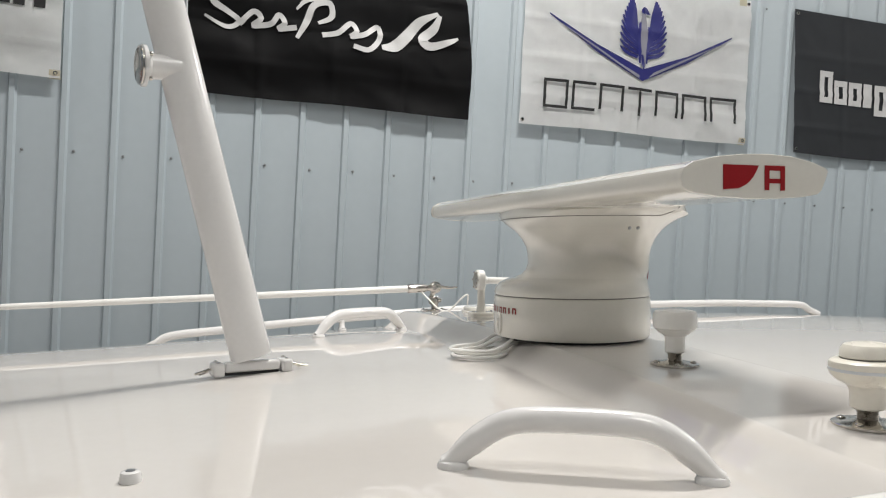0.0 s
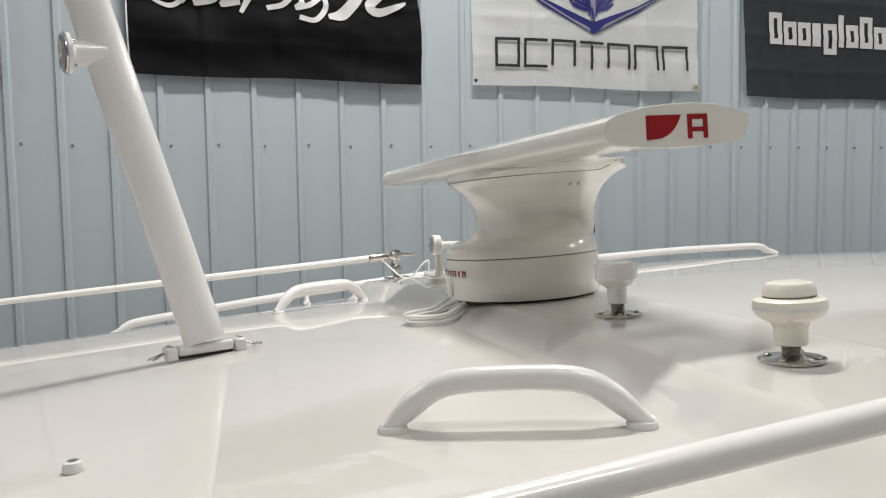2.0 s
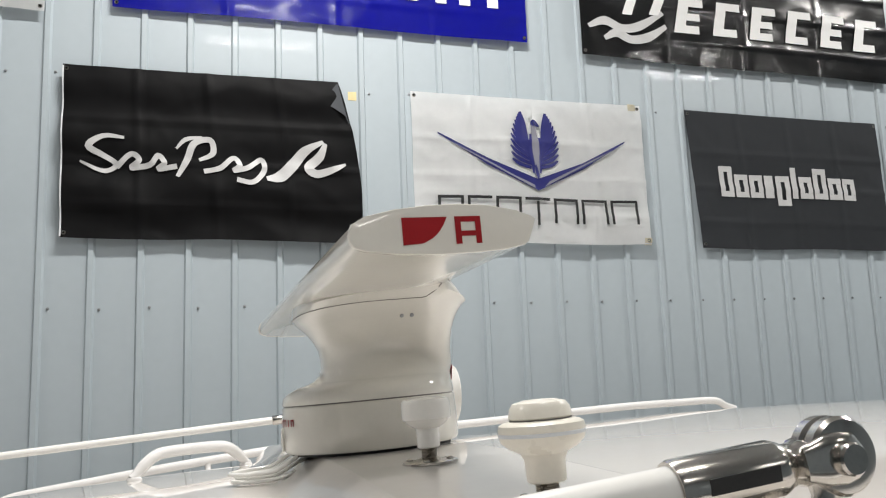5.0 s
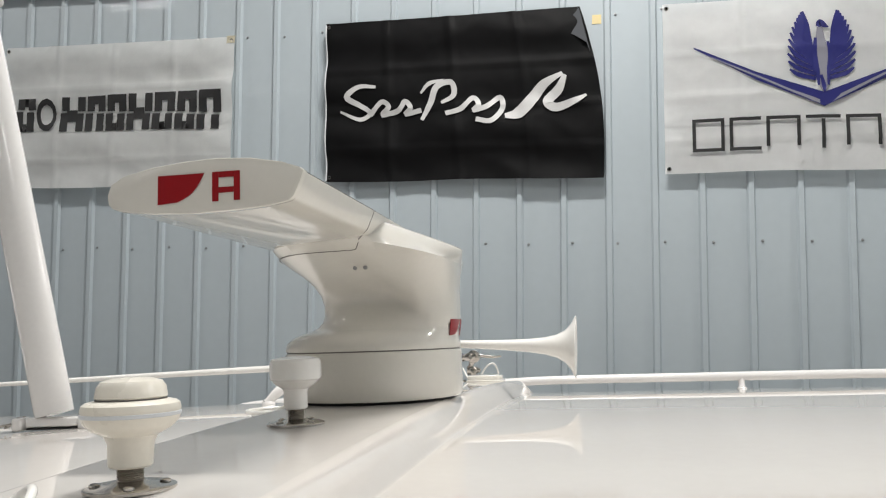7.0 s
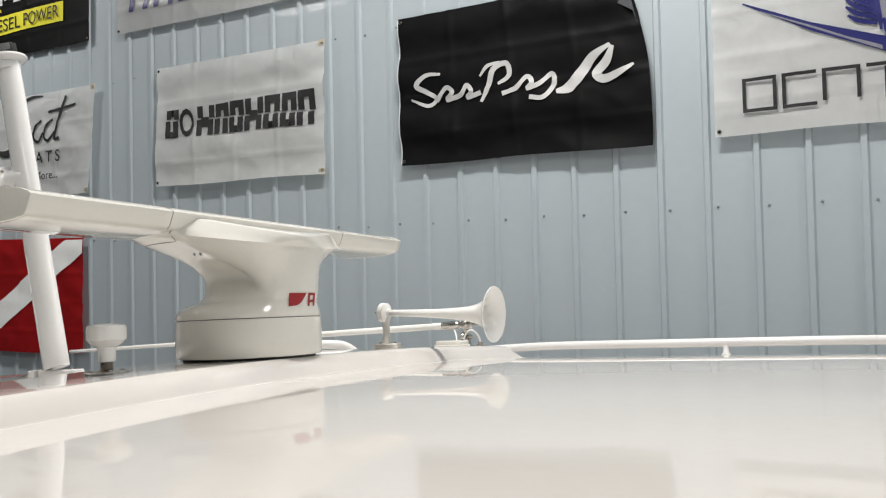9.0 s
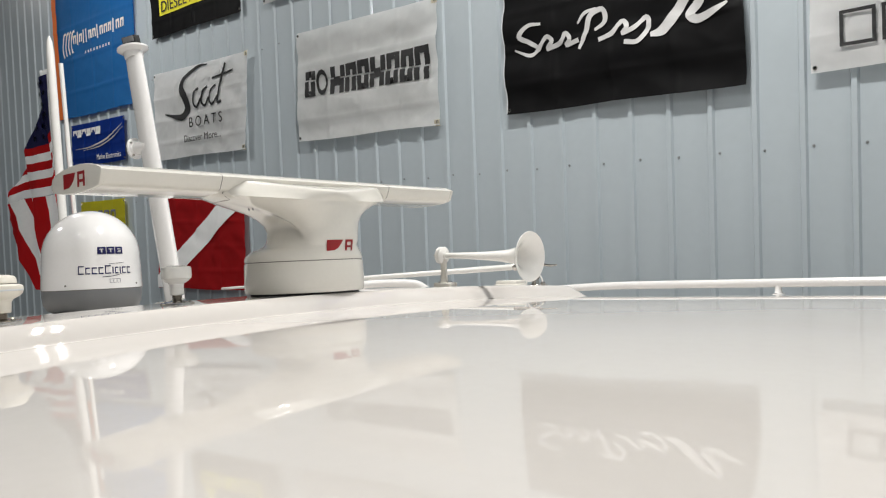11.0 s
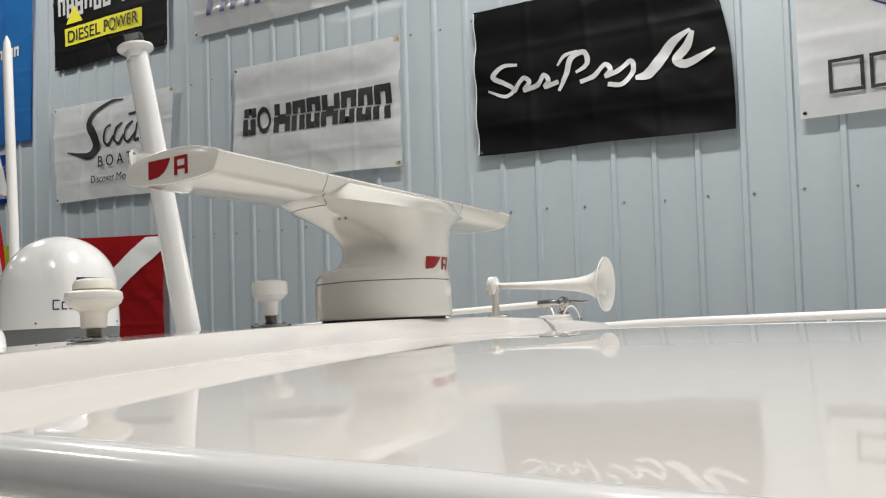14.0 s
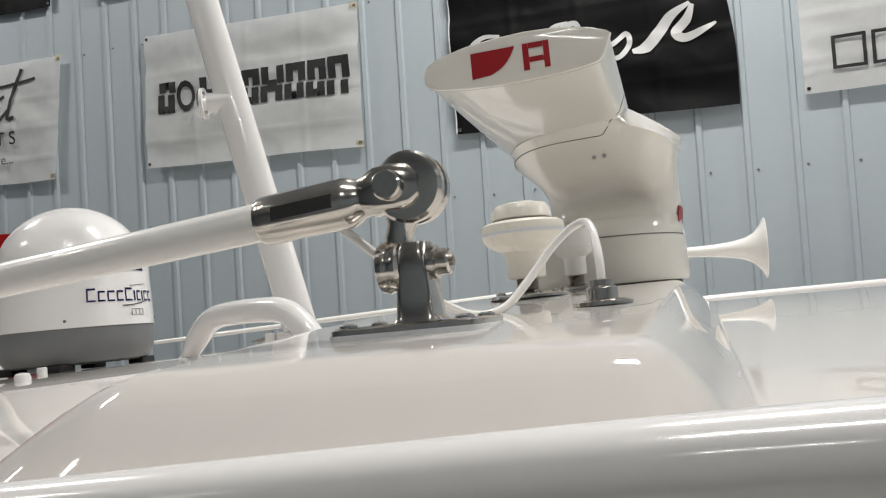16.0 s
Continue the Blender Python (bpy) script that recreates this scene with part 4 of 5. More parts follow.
def hung(name, corners, mat, label, marks=(), seed=0, wave=0.010, bulge=(), hem=None, category="flag", group="flags on the wall", words=(), creases=0, folds=0.005, tapes=()):
    """A cloth on the wall. corners: lower left, lower right, upper right, upper left as (x, z); marks: (name, material, polygons) in metres from the lower left; bulge: (v, dx) for the right edge."""
    (ax, az), (bx, bz), (cx, cz), (dx, dz) = corners
    w, h = ((bx - ax) + (cx - dx)) / 2, ((dz - az) + (cz - bz)) / 2
    front = WALL_Y - 0.0215

    def place(px, py, lift=0.0):
        u, v = px / w, py / h
        x = (ax * (1 - u) + bx * u) * (1 - v) + (dx * (1 - u) + cx * u) * v
        z = (az * (1 - u) + bz * u) * (1 - v) + (dz * (1 - u) + cz * u) * v
        for v0, v1, push in bulge:
            if v0 < v < v1:
                x += push * math.sin(math.pi * (v - v0) / (v1 - v0)) * max(0, u) ** 3
        f = noise.noise((x * 1.6, z * 3.4, seed)) + 0.5 * noise.noise((x * 5, z * 7 + x * 2, seed + 9))
        f += 0.5 * math.sin(z * 21 + 1.5 * noise.noise((x * 2, 0, seed))) * creases
        edge = min(1.0, 6 * min(1 - v, 1.0)) if 0 <= v <= 1 else 0
        sag = 0.012 * math.sin(math.pi * min(1, max(0, u))) * (1 if v > 0.9 else 0)
        z += 0.004 * math.sin(u * 9 + seed) * (1 - v)
        fold = 0.0
        for m4 in (0.25, 0.5, 0.75):
            fold += math.exp(-(((u - m4) * w / 0.018) ** 2)) + math.exp(-(((v - m4 + 0.06) * h / 0.016) ** 2))
        crumple = (1 - abs(noise.noise((x * 2.2 + z * 1.1, z * 2.6 - x * 0.8, seed + 3.3)))) ** 8 + 0.5 * (1 - abs(noise.noise((x * 4.1 - z * 2.3, z * 3.9 + x * 1.7, seed + 7.1)))) ** 8
        depth = 0.008 + folds * fold + 0.4 * min(wave, 0.012) * crumple + wave * (1 + f) * (0.35 + 0.65 * edge)
        return (x, front - max(0.002, depth) - lift, z - sag * 0.3)

    nu, nv = max(16, int(w / 0.018)), max(14, int(h / 0.018))
    bm = bmesh.new()
    g = [[bm.verts.new(place(w * i / nu, h * j / nv)) for j in range(nv + 1)] for i in range(nu + 1)]
    for i in range(nu):
        for j in range(nv):
            bm.faces.new((g[i][j], g[i + 1][j], g[i + 1][j + 1], g[i][j + 1]))
    bmesh.ops.solidify(bm, geom=bm.faces[:], thickness=0.0015)
    root = tagged(part(name, bm, mat, smooth=60), label, category, group)
    for k, (mname, mmat, polys) in enumerate(marks):
        keys, links = {}, []
        for poly in polys:
            ids = [keys.setdefault((round(x * 700), round(y * 700)), len(keys)) for x, y in poly]
            links.append(ids)
        owner = list(range(len(keys)))

        def find(a):
            while owner[a] != a:
                owner[a] = owner[owner[a]]
                a = owner[a]
            return a

        for ids in links:
            for b in ids[1:]:
                owner[find(b)] = find(ids[0])
        piece = {}
        for ids, poly in zip(links, polys):
            piece.setdefault(find(ids[0]), []).append(poly)
        for group_polys in piece.values():
            bm = bmesh.new()
            for poly in group_polys:
                bm.faces.new([bm.verts.new(place(x, y, 0.0065 + 0.0012 * k)) for x, y in poly])
            bmesh.ops.remove_doubles(bm, verts=bm.verts[:], dist=0.0004)
            part(mname, bm, mmat, root, smooth=60)
    for text, size, x, y, wide, tmat in words:
        p = place(x, y, 0.018)
        lettering("lettering", text, size, Matrix.Translation(p) @ pose(0, 0, 0, 90, 0, 0), tmat, root, wide)
    for tx, ty in tapes:
        bm = bmesh.new()
        cells = [[bm.verts.new(place(tx * w + dx, ty * h + dy, 0.004)) for dy in (-0.022, 0.0, 0.022)] for dx in (-0.026, 0.0, 0.026)]
        for a in range(2):
            for b in range(2):
                bm.faces.new((cells[a][b], cells[a + 1][b], cells[a + 1][b + 1], cells[a][b + 1]))
        bmesh.ops.solidify(bm, geom=bm.faces[:], thickness=0.001)
        part("corner_tape", bm, TAPE_PALE, root, "pale beige reinforced corner")
    for gx, gy in ((0.02, 0.025), (0.02, h - 0.025)) + (((w - 0.02, 0.025), (w - 0.02, h - 0.025)) if hem else ()):
        ob = part("grommet", lathe([(0.005, 0), (0.0055, -0.0025), (0.0105, -0.003), (0.0115, 0.0)], 16, axis="y"), CHROME, root, "brass eyelet")
        ob.location = place(gx, gy, 0.002)
    return root


def frame_shape(x, y, w, h, t, open_side=""):
    """A hollow box of thin strokes."""
    out = []
    if "b" not in open_side:
        out += ribbon([(x, y + t / 2), (x + w, y + t / 2)], t)
    if "t" not in open_side:
        out += ribbon([(x, y + h - t / 2), (x + w, y + h - t / 2)], t)
    if "l" not in open_side:
        out += ribbon([(x + t / 2, y + t * 1.01), (x + t / 2, y + h - t * 1.01)], t)
    if "r" not in open_side:
        out += ribbon([(x + w - t / 2, y + t * 1.01), (x + w - t / 2, y + h - t * 1.01)], t)
    if "m" in open_side:
        out += ribbon([(x + t * 1.01, y + h / 2), (x + w - t * 1.01, y + h / 2)], t)
    return out


# black flag with white script shapes
script = []
script += curve([(0.30, 0.525), (0.20, 0.53), (0.13, 0.475), (0.20, 0.43), (0.26, 0.385), (0.20, 0.35), (0.09, 0.395)], [0.016, 0.026, 0.034, 0.028, 0.026, 0.024, 0.012])
script += curve([(0.26, 0.37), (0.33, 0.44), (0.37, 0.41), (0.33, 0.37), (0.42, 0.39), (0.46, 0.44), (0.49, 0.40), (0.46, 0.37), (0.55, 0.385)], 0.027)
script += curve([(0.55, 0.33), (0.60, 0.42), (0.64, 0.51), (0.72, 0.53), (0.73, 0.46), (0.66, 0.42)], [0.020, 0.034, 0.034, 0.030, 0.030, 0.018])
script += curve([(0.68, 0.36), (0.76, 0.38), (0.83, 0.44), (0.86, 0.40), (0.83, 0.37), (0.90, 0.39), (0.97, 0.44), (0.98, 0.38), (0.92, 0.31), (0.84, 0.32)], 0.027)
script += curve([(0.55, 0.48), (0.60, 0.53), (0.68, 0.545)], [0.012, 0.024, 0.012])
script += curve([(0.99, 0.335), (1.06, 0.35), (1.13, 0.42), (1.20, 0.50), (1.30, 0.555)], [0.025, 0.06, 0.056, 0.046, 0.018])
script += curve([(1.31, 0.545), (1.27, 0.47), (1.21, 0.41), (1.25, 0.375), (1.35, 0.41), (1.40, 0.435)], [0.02, 0.045, 0.05, 0.045, 0.03, 0.012])
sea = hung("wall_flag", ((-0.205, 1.022), (1.318, 1.006), (1.20, 1.925), (-0.215, 1.925)), CLOTH_BLACK, "black flag with silver script shapes and a folded corner", [("hem", CREAM_BAND, slab(0.001, 0.004, 0.008, 0.90)), ("script_shape", SILVER_INK, script)], seed=3, wave=0.024, bulge=((0.0, 1.0, 0.045),), creases=0.7, folds=0.008)
bm = bmesh.new()
fold = [(1.195, 1.915), (1.105, 1.80), (1.17, 1.765), (1.235, 1.72), (1.255, 1.66)]
lo = [bm.verts.new((x, WALL_Y - 0.052 - 0.006 * i, z)) for i, (x, z) in enumerate(fold)]
hi = [bm.verts.new((x, WALL_Y - 0.049 - 0.006 * i, z)) for i, (x, z) in enumerate(fold)]
bm.faces.new(lo)
bm.faces.new(hi[::-1])
for i in range(5):
    bm.faces.new((lo[i], lo[(i + 1) % 5], hi[(i + 1) % 5], hi[i]))
part("folded_corner", bm, CLOTH_GREY, sea, "dark grey reverse of the folded corner", smooth=0)

# white flag with a winged emblem and a row of thin letters drawn as open boxes
emblem = []
for s in (-1, 1):
    for k in range(11):
        f = k / 10
        bx, by = 0.755 + s * (0.030 + 0.040 * f), 0.455 + 0.235 * f
        a = radians(18 + 62 * f)
        length = 0.086 + 0.056 * math.sin(math.pi * min(1.0, 0.25 + 0.7 * f))
        tx, ty = bx + s * length * math.cos(a), by + length * math.sin(a) * 1.05 + 0.01
        emblem += curve([(bx, by), (bx * 0.45 + tx * 0.55 + s * 0.010, by * 0.45 + ty * 0.55 - 0.006), (tx, ty)], [0.018, 0.0225, 0.010], 4)
    emblem += curve([(0.755 + s * 0.026, 0.47), (0.755 + s * 0.050, 0.58), (0.755 + s * 0.066, 0.72), (0.755 + s * 0.082, 0.80)], [0.016, 0.034, 0.030, 0.012], 5)
eagle = curve([(0.742, 0.715), (0.752, 0.735), (0.772, 0.722), (0.792, 0.712)], [0.020, 0.034, 0.024, 0.004], 5)
eagle += curve([(0.728, 0.66), (0.722, 0.58), (0.732, 0.49), (0.738, 0.42)], [0.014, 0.024, 0.020, 0.010], 5) + curve([(0.785, 0.64), (0.795, 0.57), (0.785, 0.50), (0.782, 0.42)], [0.012, 0.022, 0.018, 0.010], 5)
eagle += curve([(0.748, 0.47), (0.760, 0.42), (0.762, 0.385)], [0.012, 0.022, 0.010], 4)
vee = [[(0.15, 0.648), (0.15, 0.640), (0.45, 0.46), (0.45, 0.50)], [(0.45, 0.50), (0.45, 0.46), (0.76, 0.315), (0.76, 0.385)], [(1.37, 0.648), (1.37, 0.640), (1.07, 0.46), (1.07, 0.50)][::-1], [(1.07, 0.50), (1.07, 0.46), (0.76, 0.315), (0.76, 0.385)][::-1]]
vee_grey = [[(0.22, 0.598), (0.22, 0.594), (0.74, 0.328), (0.74, 0.348)], [(1.30, 0.598), (1.30, 0.594), (0.78, 0.328), (0.78, 0.348)][::-1]]
torso = curve([(0.750, 0.715), (0.752, 0.65), (0.757, 0.57), (0.76, 0.48), (0.76, 0.40)], [0.026, 0.046, 0.066, 0.060, 0.030], 5)
letters = []
x = 0.135
for w, style in ((0.155, ""), (0.150, "r"), (0.160, "b"), (0.160, "lrb"), (0.160, "b"), (0.175, "b"), (0.185, "b")):
    letters += frame_shape(x, 0.105, w, 0.168, 0.017, style)
    if style == "lrb":
        letters += ribbon([(x + w / 2, 0.107), (x + w / 2, 0.253)], 0.017)
    x += w + 0.024
hung("wall_flag", ((1.625, 1.018), (3.13, 1.008), (3.12, 1.905), (1.622, 1.905)), CLOTH_WHITE, "white flag with a blue winged emblem above thin black letter shapes", [("emblem_wing", NAVY_INK, emblem), ("emblem_vee", NAVY_INK, vee), ("emblem_shade", GREY_INK, vee_grey + torso), ("emblem_bird", NAVY_INK, eagle), ("letter_shape", BLACK_INK, letters)], seed=11, wave=0.014, hem=True, tapes=((0.985, 0.02), (0.96, 0.98)))

# dark grey flag with heavy pale letter blocks
blocks = []
x = 0.19
for w, hgt, low in ((0.10, 0.20, 0), (0.10, 0.15, 0), (0.10, 0.15, 0), (0.075, 0.15, 0), (0.11, 0.15, -0.05), (0.05, 0.21, 0), (0.105, 0.15, 0), (0.11, 0.21, 0), (0.105, 0.15, 0), (0.10, 0.15, 0)):
    t = w * 0.36
    blocks += frame_shape(x, 0.34 + low, w, hgt - low, t, "") if w > 0.08 else slab(x, 0.34 + low, x + w * 0.9, 0.34 + hgt)
    x += w + 0.014
hung("wall_flag", ((3.507, 0.992), (5.012, 0.986), (5.0, 1.89), (3.45, 1.90)), CLOTH_GREY, "dark grey flag with heavy pale letter blocks", [("letter_shape", SILVER_INK, blocks)], seed=21, wave=0.006, hem=True)

# white flag with slanted black letter blocks cut by a thin stroke
blocks = []
x = 0.105
for k, w in enumerate((0.125, 0.15, 0.155, 0.125, 0.125, 0.155, 0.135, 0.125, 0.14)):
    h0, h1 = 0.345 - 0.002 * k, 0.545 + 0.002 * k
    cut = 0.475 - 0.006 * k
    t = 0.05
    if k == 1:
        blocks += [[(x + 0.07 + 0.07 * math.cos(a) * r0, 0.445 + 0.1 * math.sin(a) * r0) for a, r0 in ((a0, 1), (a0 + 0.5, 1), (a0 + 0.5, 0.62), (a0, 0.62))] for a0 in np.arange(0.0, 6.2, 0.5)]
    else:
        blocks += slab(x, h0, x + t, cut - 0.008) + slab(x + 0.012, cut + 0.004, x + 0.012 + t, h1)
        blocks += slab(x + w - t, h0, x + w, cut - 0.012) + slab(x + w - t + 0.012, cut, x + w + 0.012, h1)
        if k not in (2, 5):
            blocks += slab(x + t, h1 - 0.05, x + w - t + 0.012, h1)
        if k not in (2, 5, 3, 8):
            blocks += slab(x + t, h0, x + w - t, h0 + 0.045)
        if k in (2, 5):
            blocks += slab(x + t * 0.9, 0.40, x + w - t * 0.8, 0.47)
    x += w + 0.014
hung("wall_flag", ((-2.315, 1.037), (-0.782, 1.022), (-0.775, 1.893), (-2.30, 1.915)), CLOTH_WHITE_B, "off-white flag with slanted black letter blocks cut by a stroke", [("letter_shape", BLACK_INK, blocks)], seed=33, wave=0.018, hem=True, creases=0.6, tapes=((0.985, 0.98), (0.985, 0.02)))

# white flag with a black script shape
script = curve([(0.95, 0.83), (0.80, 0.83), (0.60, 0.76), (0.52, 0.66), (0.58, 0.56), (0.60, 0.46), (0.52, 0.385), (0.38, 0.40), (0.20, 0.44)], [0.01, 0.03, 0.045, 0.075, 0.10, 0.10, 0.07, 0.04, 0.01])
for x0 in (0.72, 0.86, 1.0):
    script += curve([(x0 + 0.10, 0.62), (x0 + 0.03, 0.58), (x0, 0.49), (x0 + 0.06, 0.45), (x0 + 0.13, 0.52)], 0.024)
script += curve([(1.24, 0.80), (1.17, 0.62), (1.13, 0.47), (1.19, 0.46)], 0.028) + curve([(1.04, 0.685), (1.20, 0.70), (1.36, 0.72)], 0.02)
hung("wall_flag", ((-4.575, 1.055), (-3.065, 1.05), (-2.985, 1.895), (-4.60, 1.92)), CLOTH_WHITE, "white flag with a black script shape and small print", [("script_shape", BLACK_INK, script)], seed=41, wave=0.018, hem=True, tapes=((0.985, 0.98), (0.985, 0.02)), words=[("B O A T S", 0.135, 0.64, 0.27, 0.56, BLACK_INK), ("Discover", 0.095, 0.56, 0.135, 0.32, BLACK_INK), ("More...", 0.095, 0.91, 0.135, 0.28, BLACK_INK)])

# sky-blue banner with an orange edge
marks = [("orange_edge", CLOTH_ORANGE, slab(0.0, 0.0, 0.11, 1.48))]
ring = []
for k in range(4):
    ring += curve([(0.27 + 0.075 * k, 0.70 + 0.01 * k), (0.24 + 0.075 * k, 0.82), (0.29 + 0.075 * k, 0.95), (0.34 + 0.075 * k, 0.97 + 0.0 * k)], 0.028)
bars = []
x = 0.52
for w in (0.08, 0.03, 0.075, 0.05, 0.05, 0.08, 0.08, 0.05, 0.075, 0.08, 0.075, 0.05, 0.08, 0.08):
    bars += frame_shape(x, 0.80, w, 0.12, 0.026, "b") if w > 0.07 else slab(x, 0.80, x + 0.026, 0.95)
    x += w + 0.02
for k in range(9):
    bars += slab(0.80 + k * 0.07, 0.68, 0.83 + k * 0.07, 0.71)
hung("wall_banner", ((-6.84, 1.70), (-4.98, 1.69), (-4.93, 3.18), (-6.90, 3.20)), CLOTH_BLUE, "sky-blue banner with an orange edge and white shapes", marks + [("emblem_ring", WHITE_INK, ring), ("letter_bar", WHITE_INK, bars)], seed=51, wave=0.006, category="banner", hem=True)

# small royal-blue banner
bars = []
for k in range(6):
    bars += frame_shape(0.05 + k * 0.118, 0.33, 0.105, 0.085, 0.03, "m" if k % 2 else "b")
sweep = curve([(0.10, 0.20), (0.5, 0.20), (0.9, 0.27), (1.25, 0.40)], [0.004, 0.016, 0.02, 0.004]) + curve([(0.3, 0.17), (0.7, 0.19), (1.0, 0.26), (1.26, 0.36)], [0.003, 0.012, 0.014, 0.004])
hung("wall_banner", ((-6.56, 1.12), (-5.285, 1.125), (-5.265, 1.595), (-6.56, 1.61)), CLOTH_ROYAL, "small royal-blue banner with white letter blocks and a sweep", [("letter_bar", WHITE_INK, bars), ("sweep", SILVER_INK, sweep)], seed=61, wave=0.004, category="banner", hem=True, words=[("Marine", 0.085, 0.66, 0.045, 0.19, WHITE_INK), ("Electronics", 0.085, 0.875, 0.045, 0.345, WHITE_INK)])

# yellow banner
bars = []
for k in range(5):
    bars += frame_shape(0.14 + k * 0.15, 0.34, 0.11, 0.24, 0.022, "m")
hung("wall_banner", ((-6.41, 0.02), (-5.36, 0.02), (-5.35, 0.715), (-6.41, 0.71)), CLOTH_YELLOW, "yellow banner with thin dark letter boxes", [("letter_bar", GREY_INK, bars)], seed=71, wave=0.006, category="banner", hem=True)

# red flag with a white diagonal stripe
stripe = []
for k in range(60):
    xa, xb = 1.527 * k / 60, 1.527 * (k + 1) / 60
    (la, ha), (lb, hb) = [(max(0.004, 0.606 * x - 0.118), min(0.918, 0.606 * x + 0.118)) for x in (xa, xb)]
    for q in range(6):
        f, g = q / 6, (q + 1) / 6
        stripe.append([(xa, la + (ha - la) * f), (xb, lb + (hb - lb) * f), (xb, lb + (hb - lb) * g), (xa, la + (ha - la) * g)])
hung("wall_flag", ((-4.68, -0.225), (-3.14, -0.21), (-3.145, 0.70), (-4.66, 0.735)), CLOTH_RED, "red flag with a white diagonal stripe", [("stripe", CLOTH_WHITE, stripe)], seed=81, wave=0.018, hem=True, creases=0.3)

# black banner with a yellow bar
bars = []
for k in range(11):
    bars += frame_shape(0.08 + k * 0.128, 0.46, 0.105, 0.20, 0.036, "m" if k % 3 else "b")
tri = [[(0.20, 0.40), (0.44, 0.40), (0.32, 0.56)]]
hung("wall_banner", ((-4.59, 2.27), (-3.06, 2.25), (-3.05, 3.16), (-4.60, 3.16)), CLOTH_BLACK, "black banner with pale letter blocks and a yellow bar", [("letter_bar", SILVER_INK, bars), ("triangle", CLOTH_YELLOW, tri), ("yellow_bar", CLOTH_YELLOW, slab(0.17, 0.205, 1.235, 0.365))], seed=91, wave=0.006, category="banner", hem=True, words=[("DIESEL", 0.15, 0.21, 0.232, 0.475, BLACK_INK), ("POWER", 0.15, 0.735, 0.232, 0.455, BLACK_INK)])

# white vinyl banner with navy blocks
bars = []
for k in range(9):
    bars += slab(0.14 + k * 0.26, 0.15, 0.19 + k * 0.26, 0.50, 0.06) + slab(0.29 + k * 0.26, 0.15, 0.34 + k * 0.26, 0.50, 0.06)
    bars += slab(0.245 + k * 0.26, 0.44, 0.345 + k * 0.26, 0.50, 0.01) if k % 2 else slab(0.21 + k * 0.26, 0.27, 0.31 + k * 0.26, 0.33, 0.01)
hung("wall_banner", ((-2.735, 2.235), (-0.31, 2.20), (-0.31, 3.1), (-2.73, 3.15)), VINYL_WHITE, "glossy white vinyl banner with heavy navy blocks", [("letter_block", NAVY_INK, bars)], seed=101, wave=0.009, category="banner", hem=True)

# blue vinyl banner with white blocks
bars = []
for k in range(6):
    bars += slab(0.28 + k * 0.33, 0.20, 0.35 + k * 0.33, 0.52) + slab(0.46 + k * 0.33, 0.20, 0.53 + k * 0.33, 0.52)
    bars += slab(0.35 + k * 0.33, 0.45, 0.46 + k * 0.33, 0.52)
    bars += slab(0.35 + k * 0.33, 0.31, 0.46 + k * 0.33, 0.36)
hung("wall_banner", ((0.012, 2.265), (2.375, 2.262), (2.375, 3.1), (0.01, 3.1)), VINYL_BLUE, "glossy royal-blue vinyl banner with white blocks", [("letter_block", WHITE_INK, bars)], seed=111, wave=0.008, category="banner", hem=True)

# black vinyl banner with silver waves
wavy = curve([(0.05, 0.19), (0.17, 0.24), (0.29, 0.20), (0.42, 0.23), (0.60, 0.34)], [0.03, 0.06, 0.055, 0.06, 0.03]) + curve([(0.16, 0.12), (0.25, 0.165), (0.35, 0.13), (0.48, 0.16), (0.62, 0.25)], [0.03, 0.06, 0.055, 0.06, 0.03])
bars = slab(0.30, 0.30, 0.37, 0.56, 0.10) + slab(0.50, 0.32, 0.57, 0.56, 0.10)
for k in range(6):
    bars += slab(0.68 + k * 0.29, 0.22, 0.76 + k * 0.29, 0.46, 0.05) + slab(0.76 + k * 0.29, 0.22, 0.87 + k * 0.29, 0.275) + slab(0.80 + k * 0.29, 0.405, 0.91 + k * 0.29, 0.46)
    if k % 2 == 0:
        bars += slab(0.78 + k * 0.29, 0.31, 0.88 + k * 0.29, 0.36)
hung("wall_banner", ((2.745, 2.215), (5.2, 2.19), (5.2, 3.08), (2.74, 3.1)), VINYL_BLACK, "glossy black vinyl banner with silver waves and white blocks", [("wave_shape", SILVER_INK, wavy), ("letter_block", WHITE_INK, bars)], seed=121, wave=0.010, category="banner", hem=True)

ob = tagged(part("tape_patch", box((0.048, 0.002, 0.05), (1.287, WALL_Y - 0.0015, 1.862)), TAPE), "small patch of yellowed masking tape on the wall", "tape")


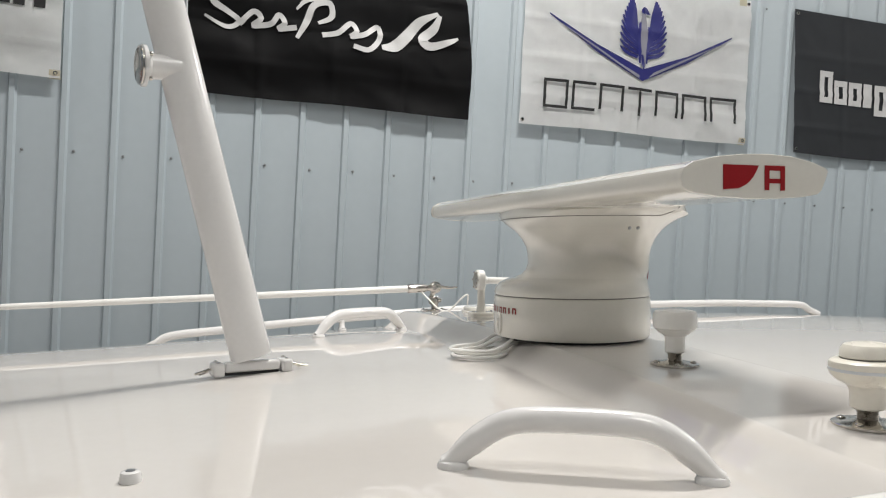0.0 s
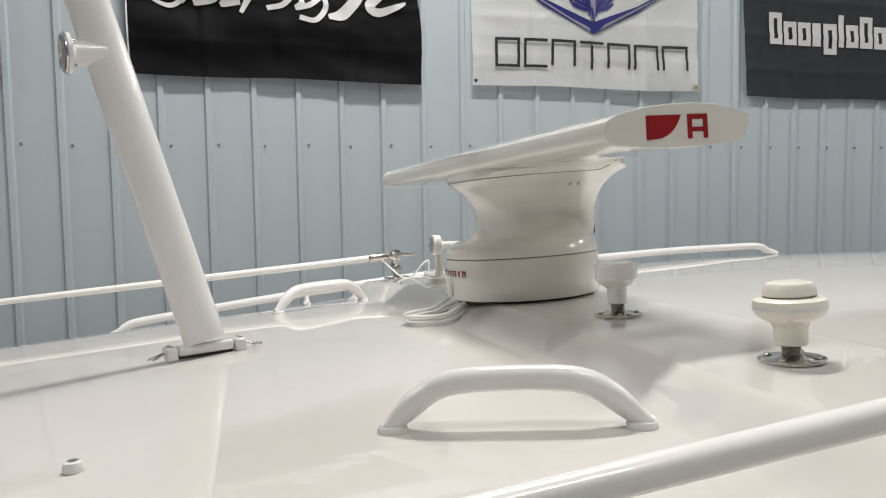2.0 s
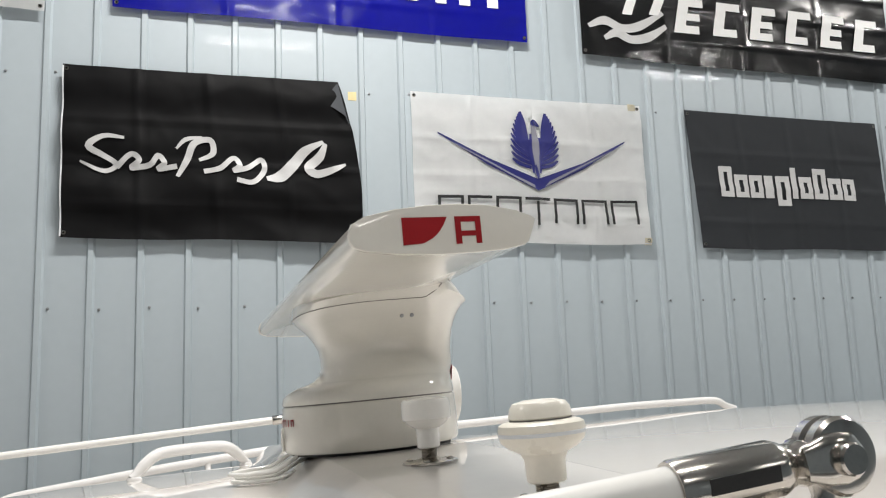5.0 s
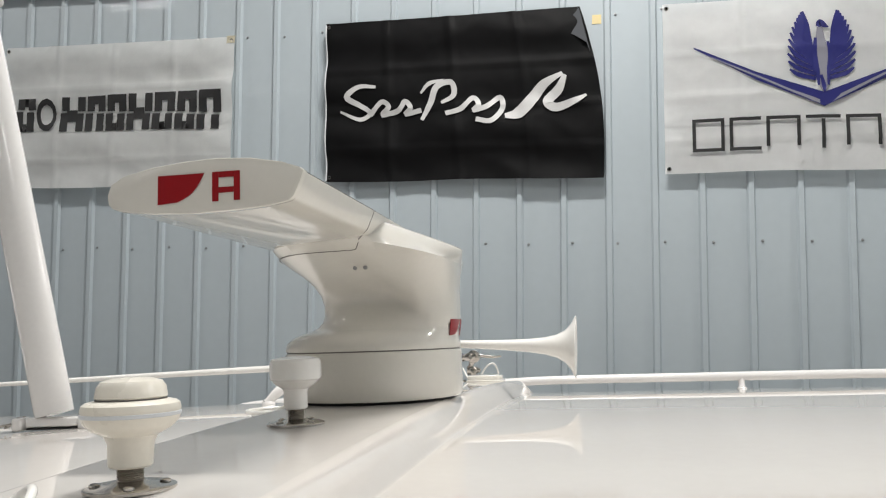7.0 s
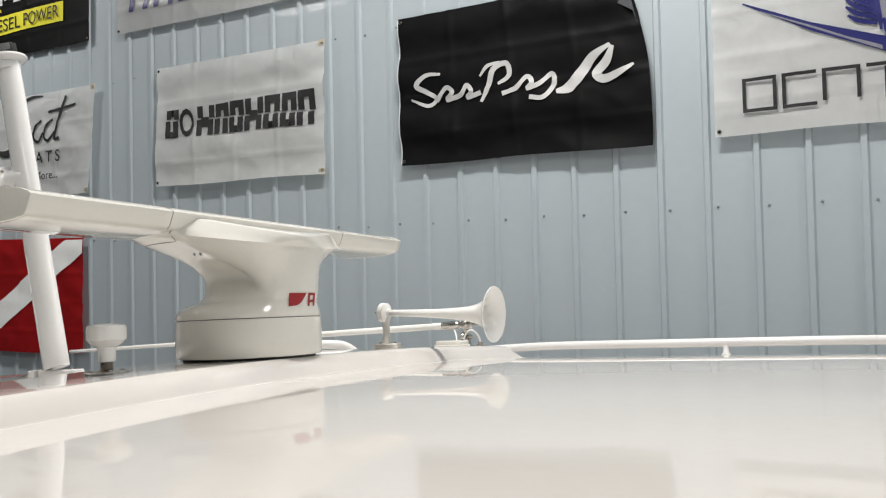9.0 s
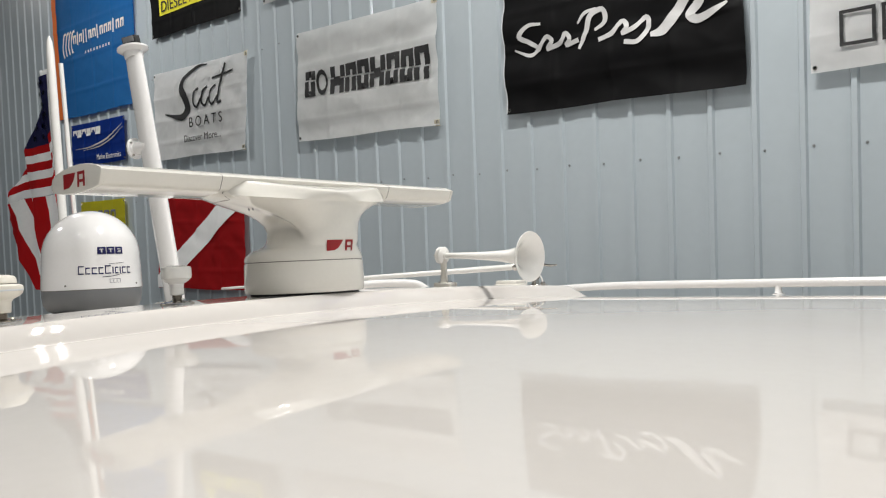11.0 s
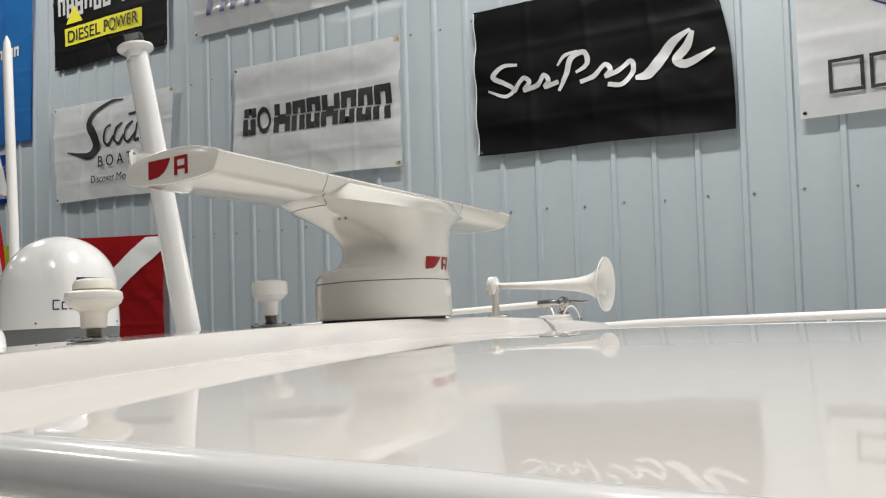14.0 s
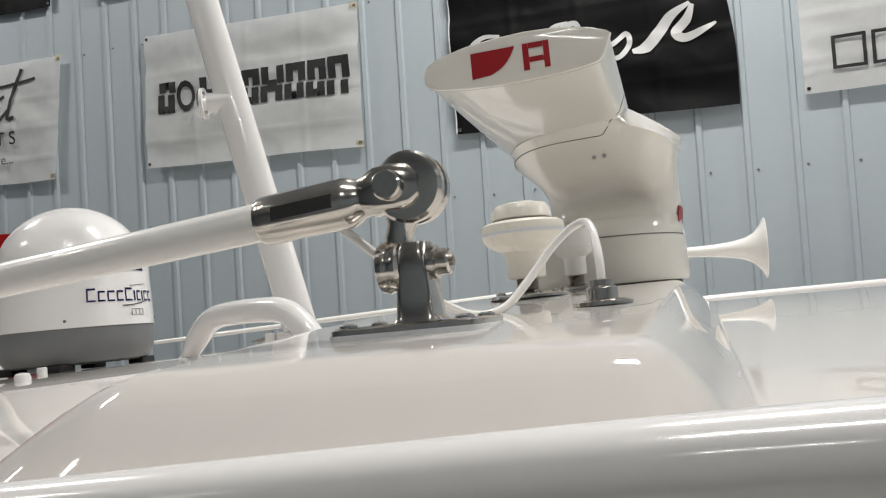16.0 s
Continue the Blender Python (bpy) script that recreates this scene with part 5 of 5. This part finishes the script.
# ---- striped flag on a staff ----
def staff_flag():
    root = thing("staff_flag", pose(-1.387, 1.85, 0.218) @ Matrix.Scale(0.447, 4), "red and white striped flag with a navy star field", "flag")
    def sheet(a, b, c, d, name, mat, parent, sway, label="", ends=(0, 1)):
        """One cloth strip between four corners (x, z): upper left, upper right, lower right, lower left."""
        bm = bmesh.new()
        g = []
        for i in range(19):
            col = []
            for j in range(7):
                u, v = i / 18, j / 6
                top, low = Vector((*a, 0)).lerp(Vector((*b, 0)), u), Vector((*d, 0)).lerp(Vector((*c, 0)), u)
                p = top.lerp(low, v)
                col.append(bm.verts.new((p.x, sway * math.sin(p.x * 9 + p.y * 2) - 0.02 * math.cos(p.x * 23), p.y + 0.03 * math.sin(p.x * 6))))
            g.append(col)
        for i in range(18):
            for j in range(6):
                bm.faces.new((g[i][j], g[i + 1][j], g[i + 1][j + 1], g[i][j + 1]))
        bmesh.ops.solidify(bm, geom=bm.faces[:], thickness=0.002)
        return part(name, bm, mat, parent, label, smooth=60)

    # upper half: the star field with slanting stripes below it
    left = [(-0.10, 2.12), (-0.52, 1.36), (-1.25, 0.72)]
    right = [(0.12, 2.14), (0.16, 1.50), (0.24, 0.86)]
    canton = sheet(left[0], right[0], right[1], left[1], "canton", CLOTH_NAVY, root, 0.06, "navy field with white stars")
    for k in range(6):
        def side_at(v):
            lo, hi = Vector((*left[1], 0)).lerp(Vector((*left[2], 0)), v), Vector((*right[1], 0)).lerp(Vector((*right[2], 0)), v)
            return (lo.x, lo.y), (hi.x, hi.y)
        (l0, r0), (l1, r1) = side_at(k / 6), side_at((k + 1) / 6)
        sheet(l0, r0, r1, l1, "stripe", CLOTH_WHITE if k % 2 else CLOTH_RED, root, 0.06)
    # lower half: the fly end folded down, stripes running steeply
    for k in range(7):
        t0, t1 = k / 7, (k + 1) / 7
        top_l, top_r = Vector((-1.25, 0.715, 0)), Vector((0.24, 0.855, 0))
        low_l, low_r = Vector((-0.62, -0.34, 0)), Vector((0.34, -0.25, 0))
        a, b, c, d = top_l.lerp(top_r, t0), top_l.lerp(top_r, t1), low_l.lerp(low_r, t1), low_l.lerp(low_r, t0)
        sheet((a.x, a.y), (b.x, b.y), (c.x, c.y), (d.x, d.y), "stripe", CLOTH_RED if k % 2 == 0 else CLOTH_WHITE, root, 0.08)
    for j in range(5):
        for i in range(5 if j % 2 else 4):
            v = (j + 0.6) / 5.4
            lo, hi = Vector((*left[0], 0)).lerp(Vector((*left[1], 0)), v), Vector((*right[0], 0)).lerp(Vector((*right[1], 0)), v)
            p = lo.lerp(hi, (i + (0.5 if j % 2 else 1.0)) / 5.2)
            c = Vector((p.x, 0.06 * math.sin(p.x * 9 + p.y * 2) - 0.02 * math.cos(p.x * 23) - 0.012, p.y + 0.03 * math.sin(p.x * 6)))
            bm = bmesh.new()
            pts = [c + Vector(((0.042 if q % 2 == 0 else 0.017) * math.sin(q * math.pi / 5), 0, (0.042 if q % 2 == 0 else 0.017) * math.cos(q * math.pi / 5))) for q in range(10)]
            f = bm.faces.new([bm.verts.new(q) for q in pts])
            bmesh.ops.solidify(bm, geom=[f], thickness=0.002)
            part("star", bm, WHITE_INK, canton, smooth=0)
    sheet((0.02, 2.20), (0.12, 2.20), (0.40, 1.0), (0.20, 1.05), "fold", CLOTH_WHITE, root, 0.05)
    b = TO_BOAT @ Vector((-1.253, 1.92, 0.1))
    foot = ((BOAT @ Vector((b.x, b.y, deck(b.x, b.y)))).z - 0.218) / 0.447
    part("staff", tube([(0.11, 0.14, 2.30), (0.30, 0.157, foot)], 0.026, 14), FIBRE_WHITE, root)


staff_flag()
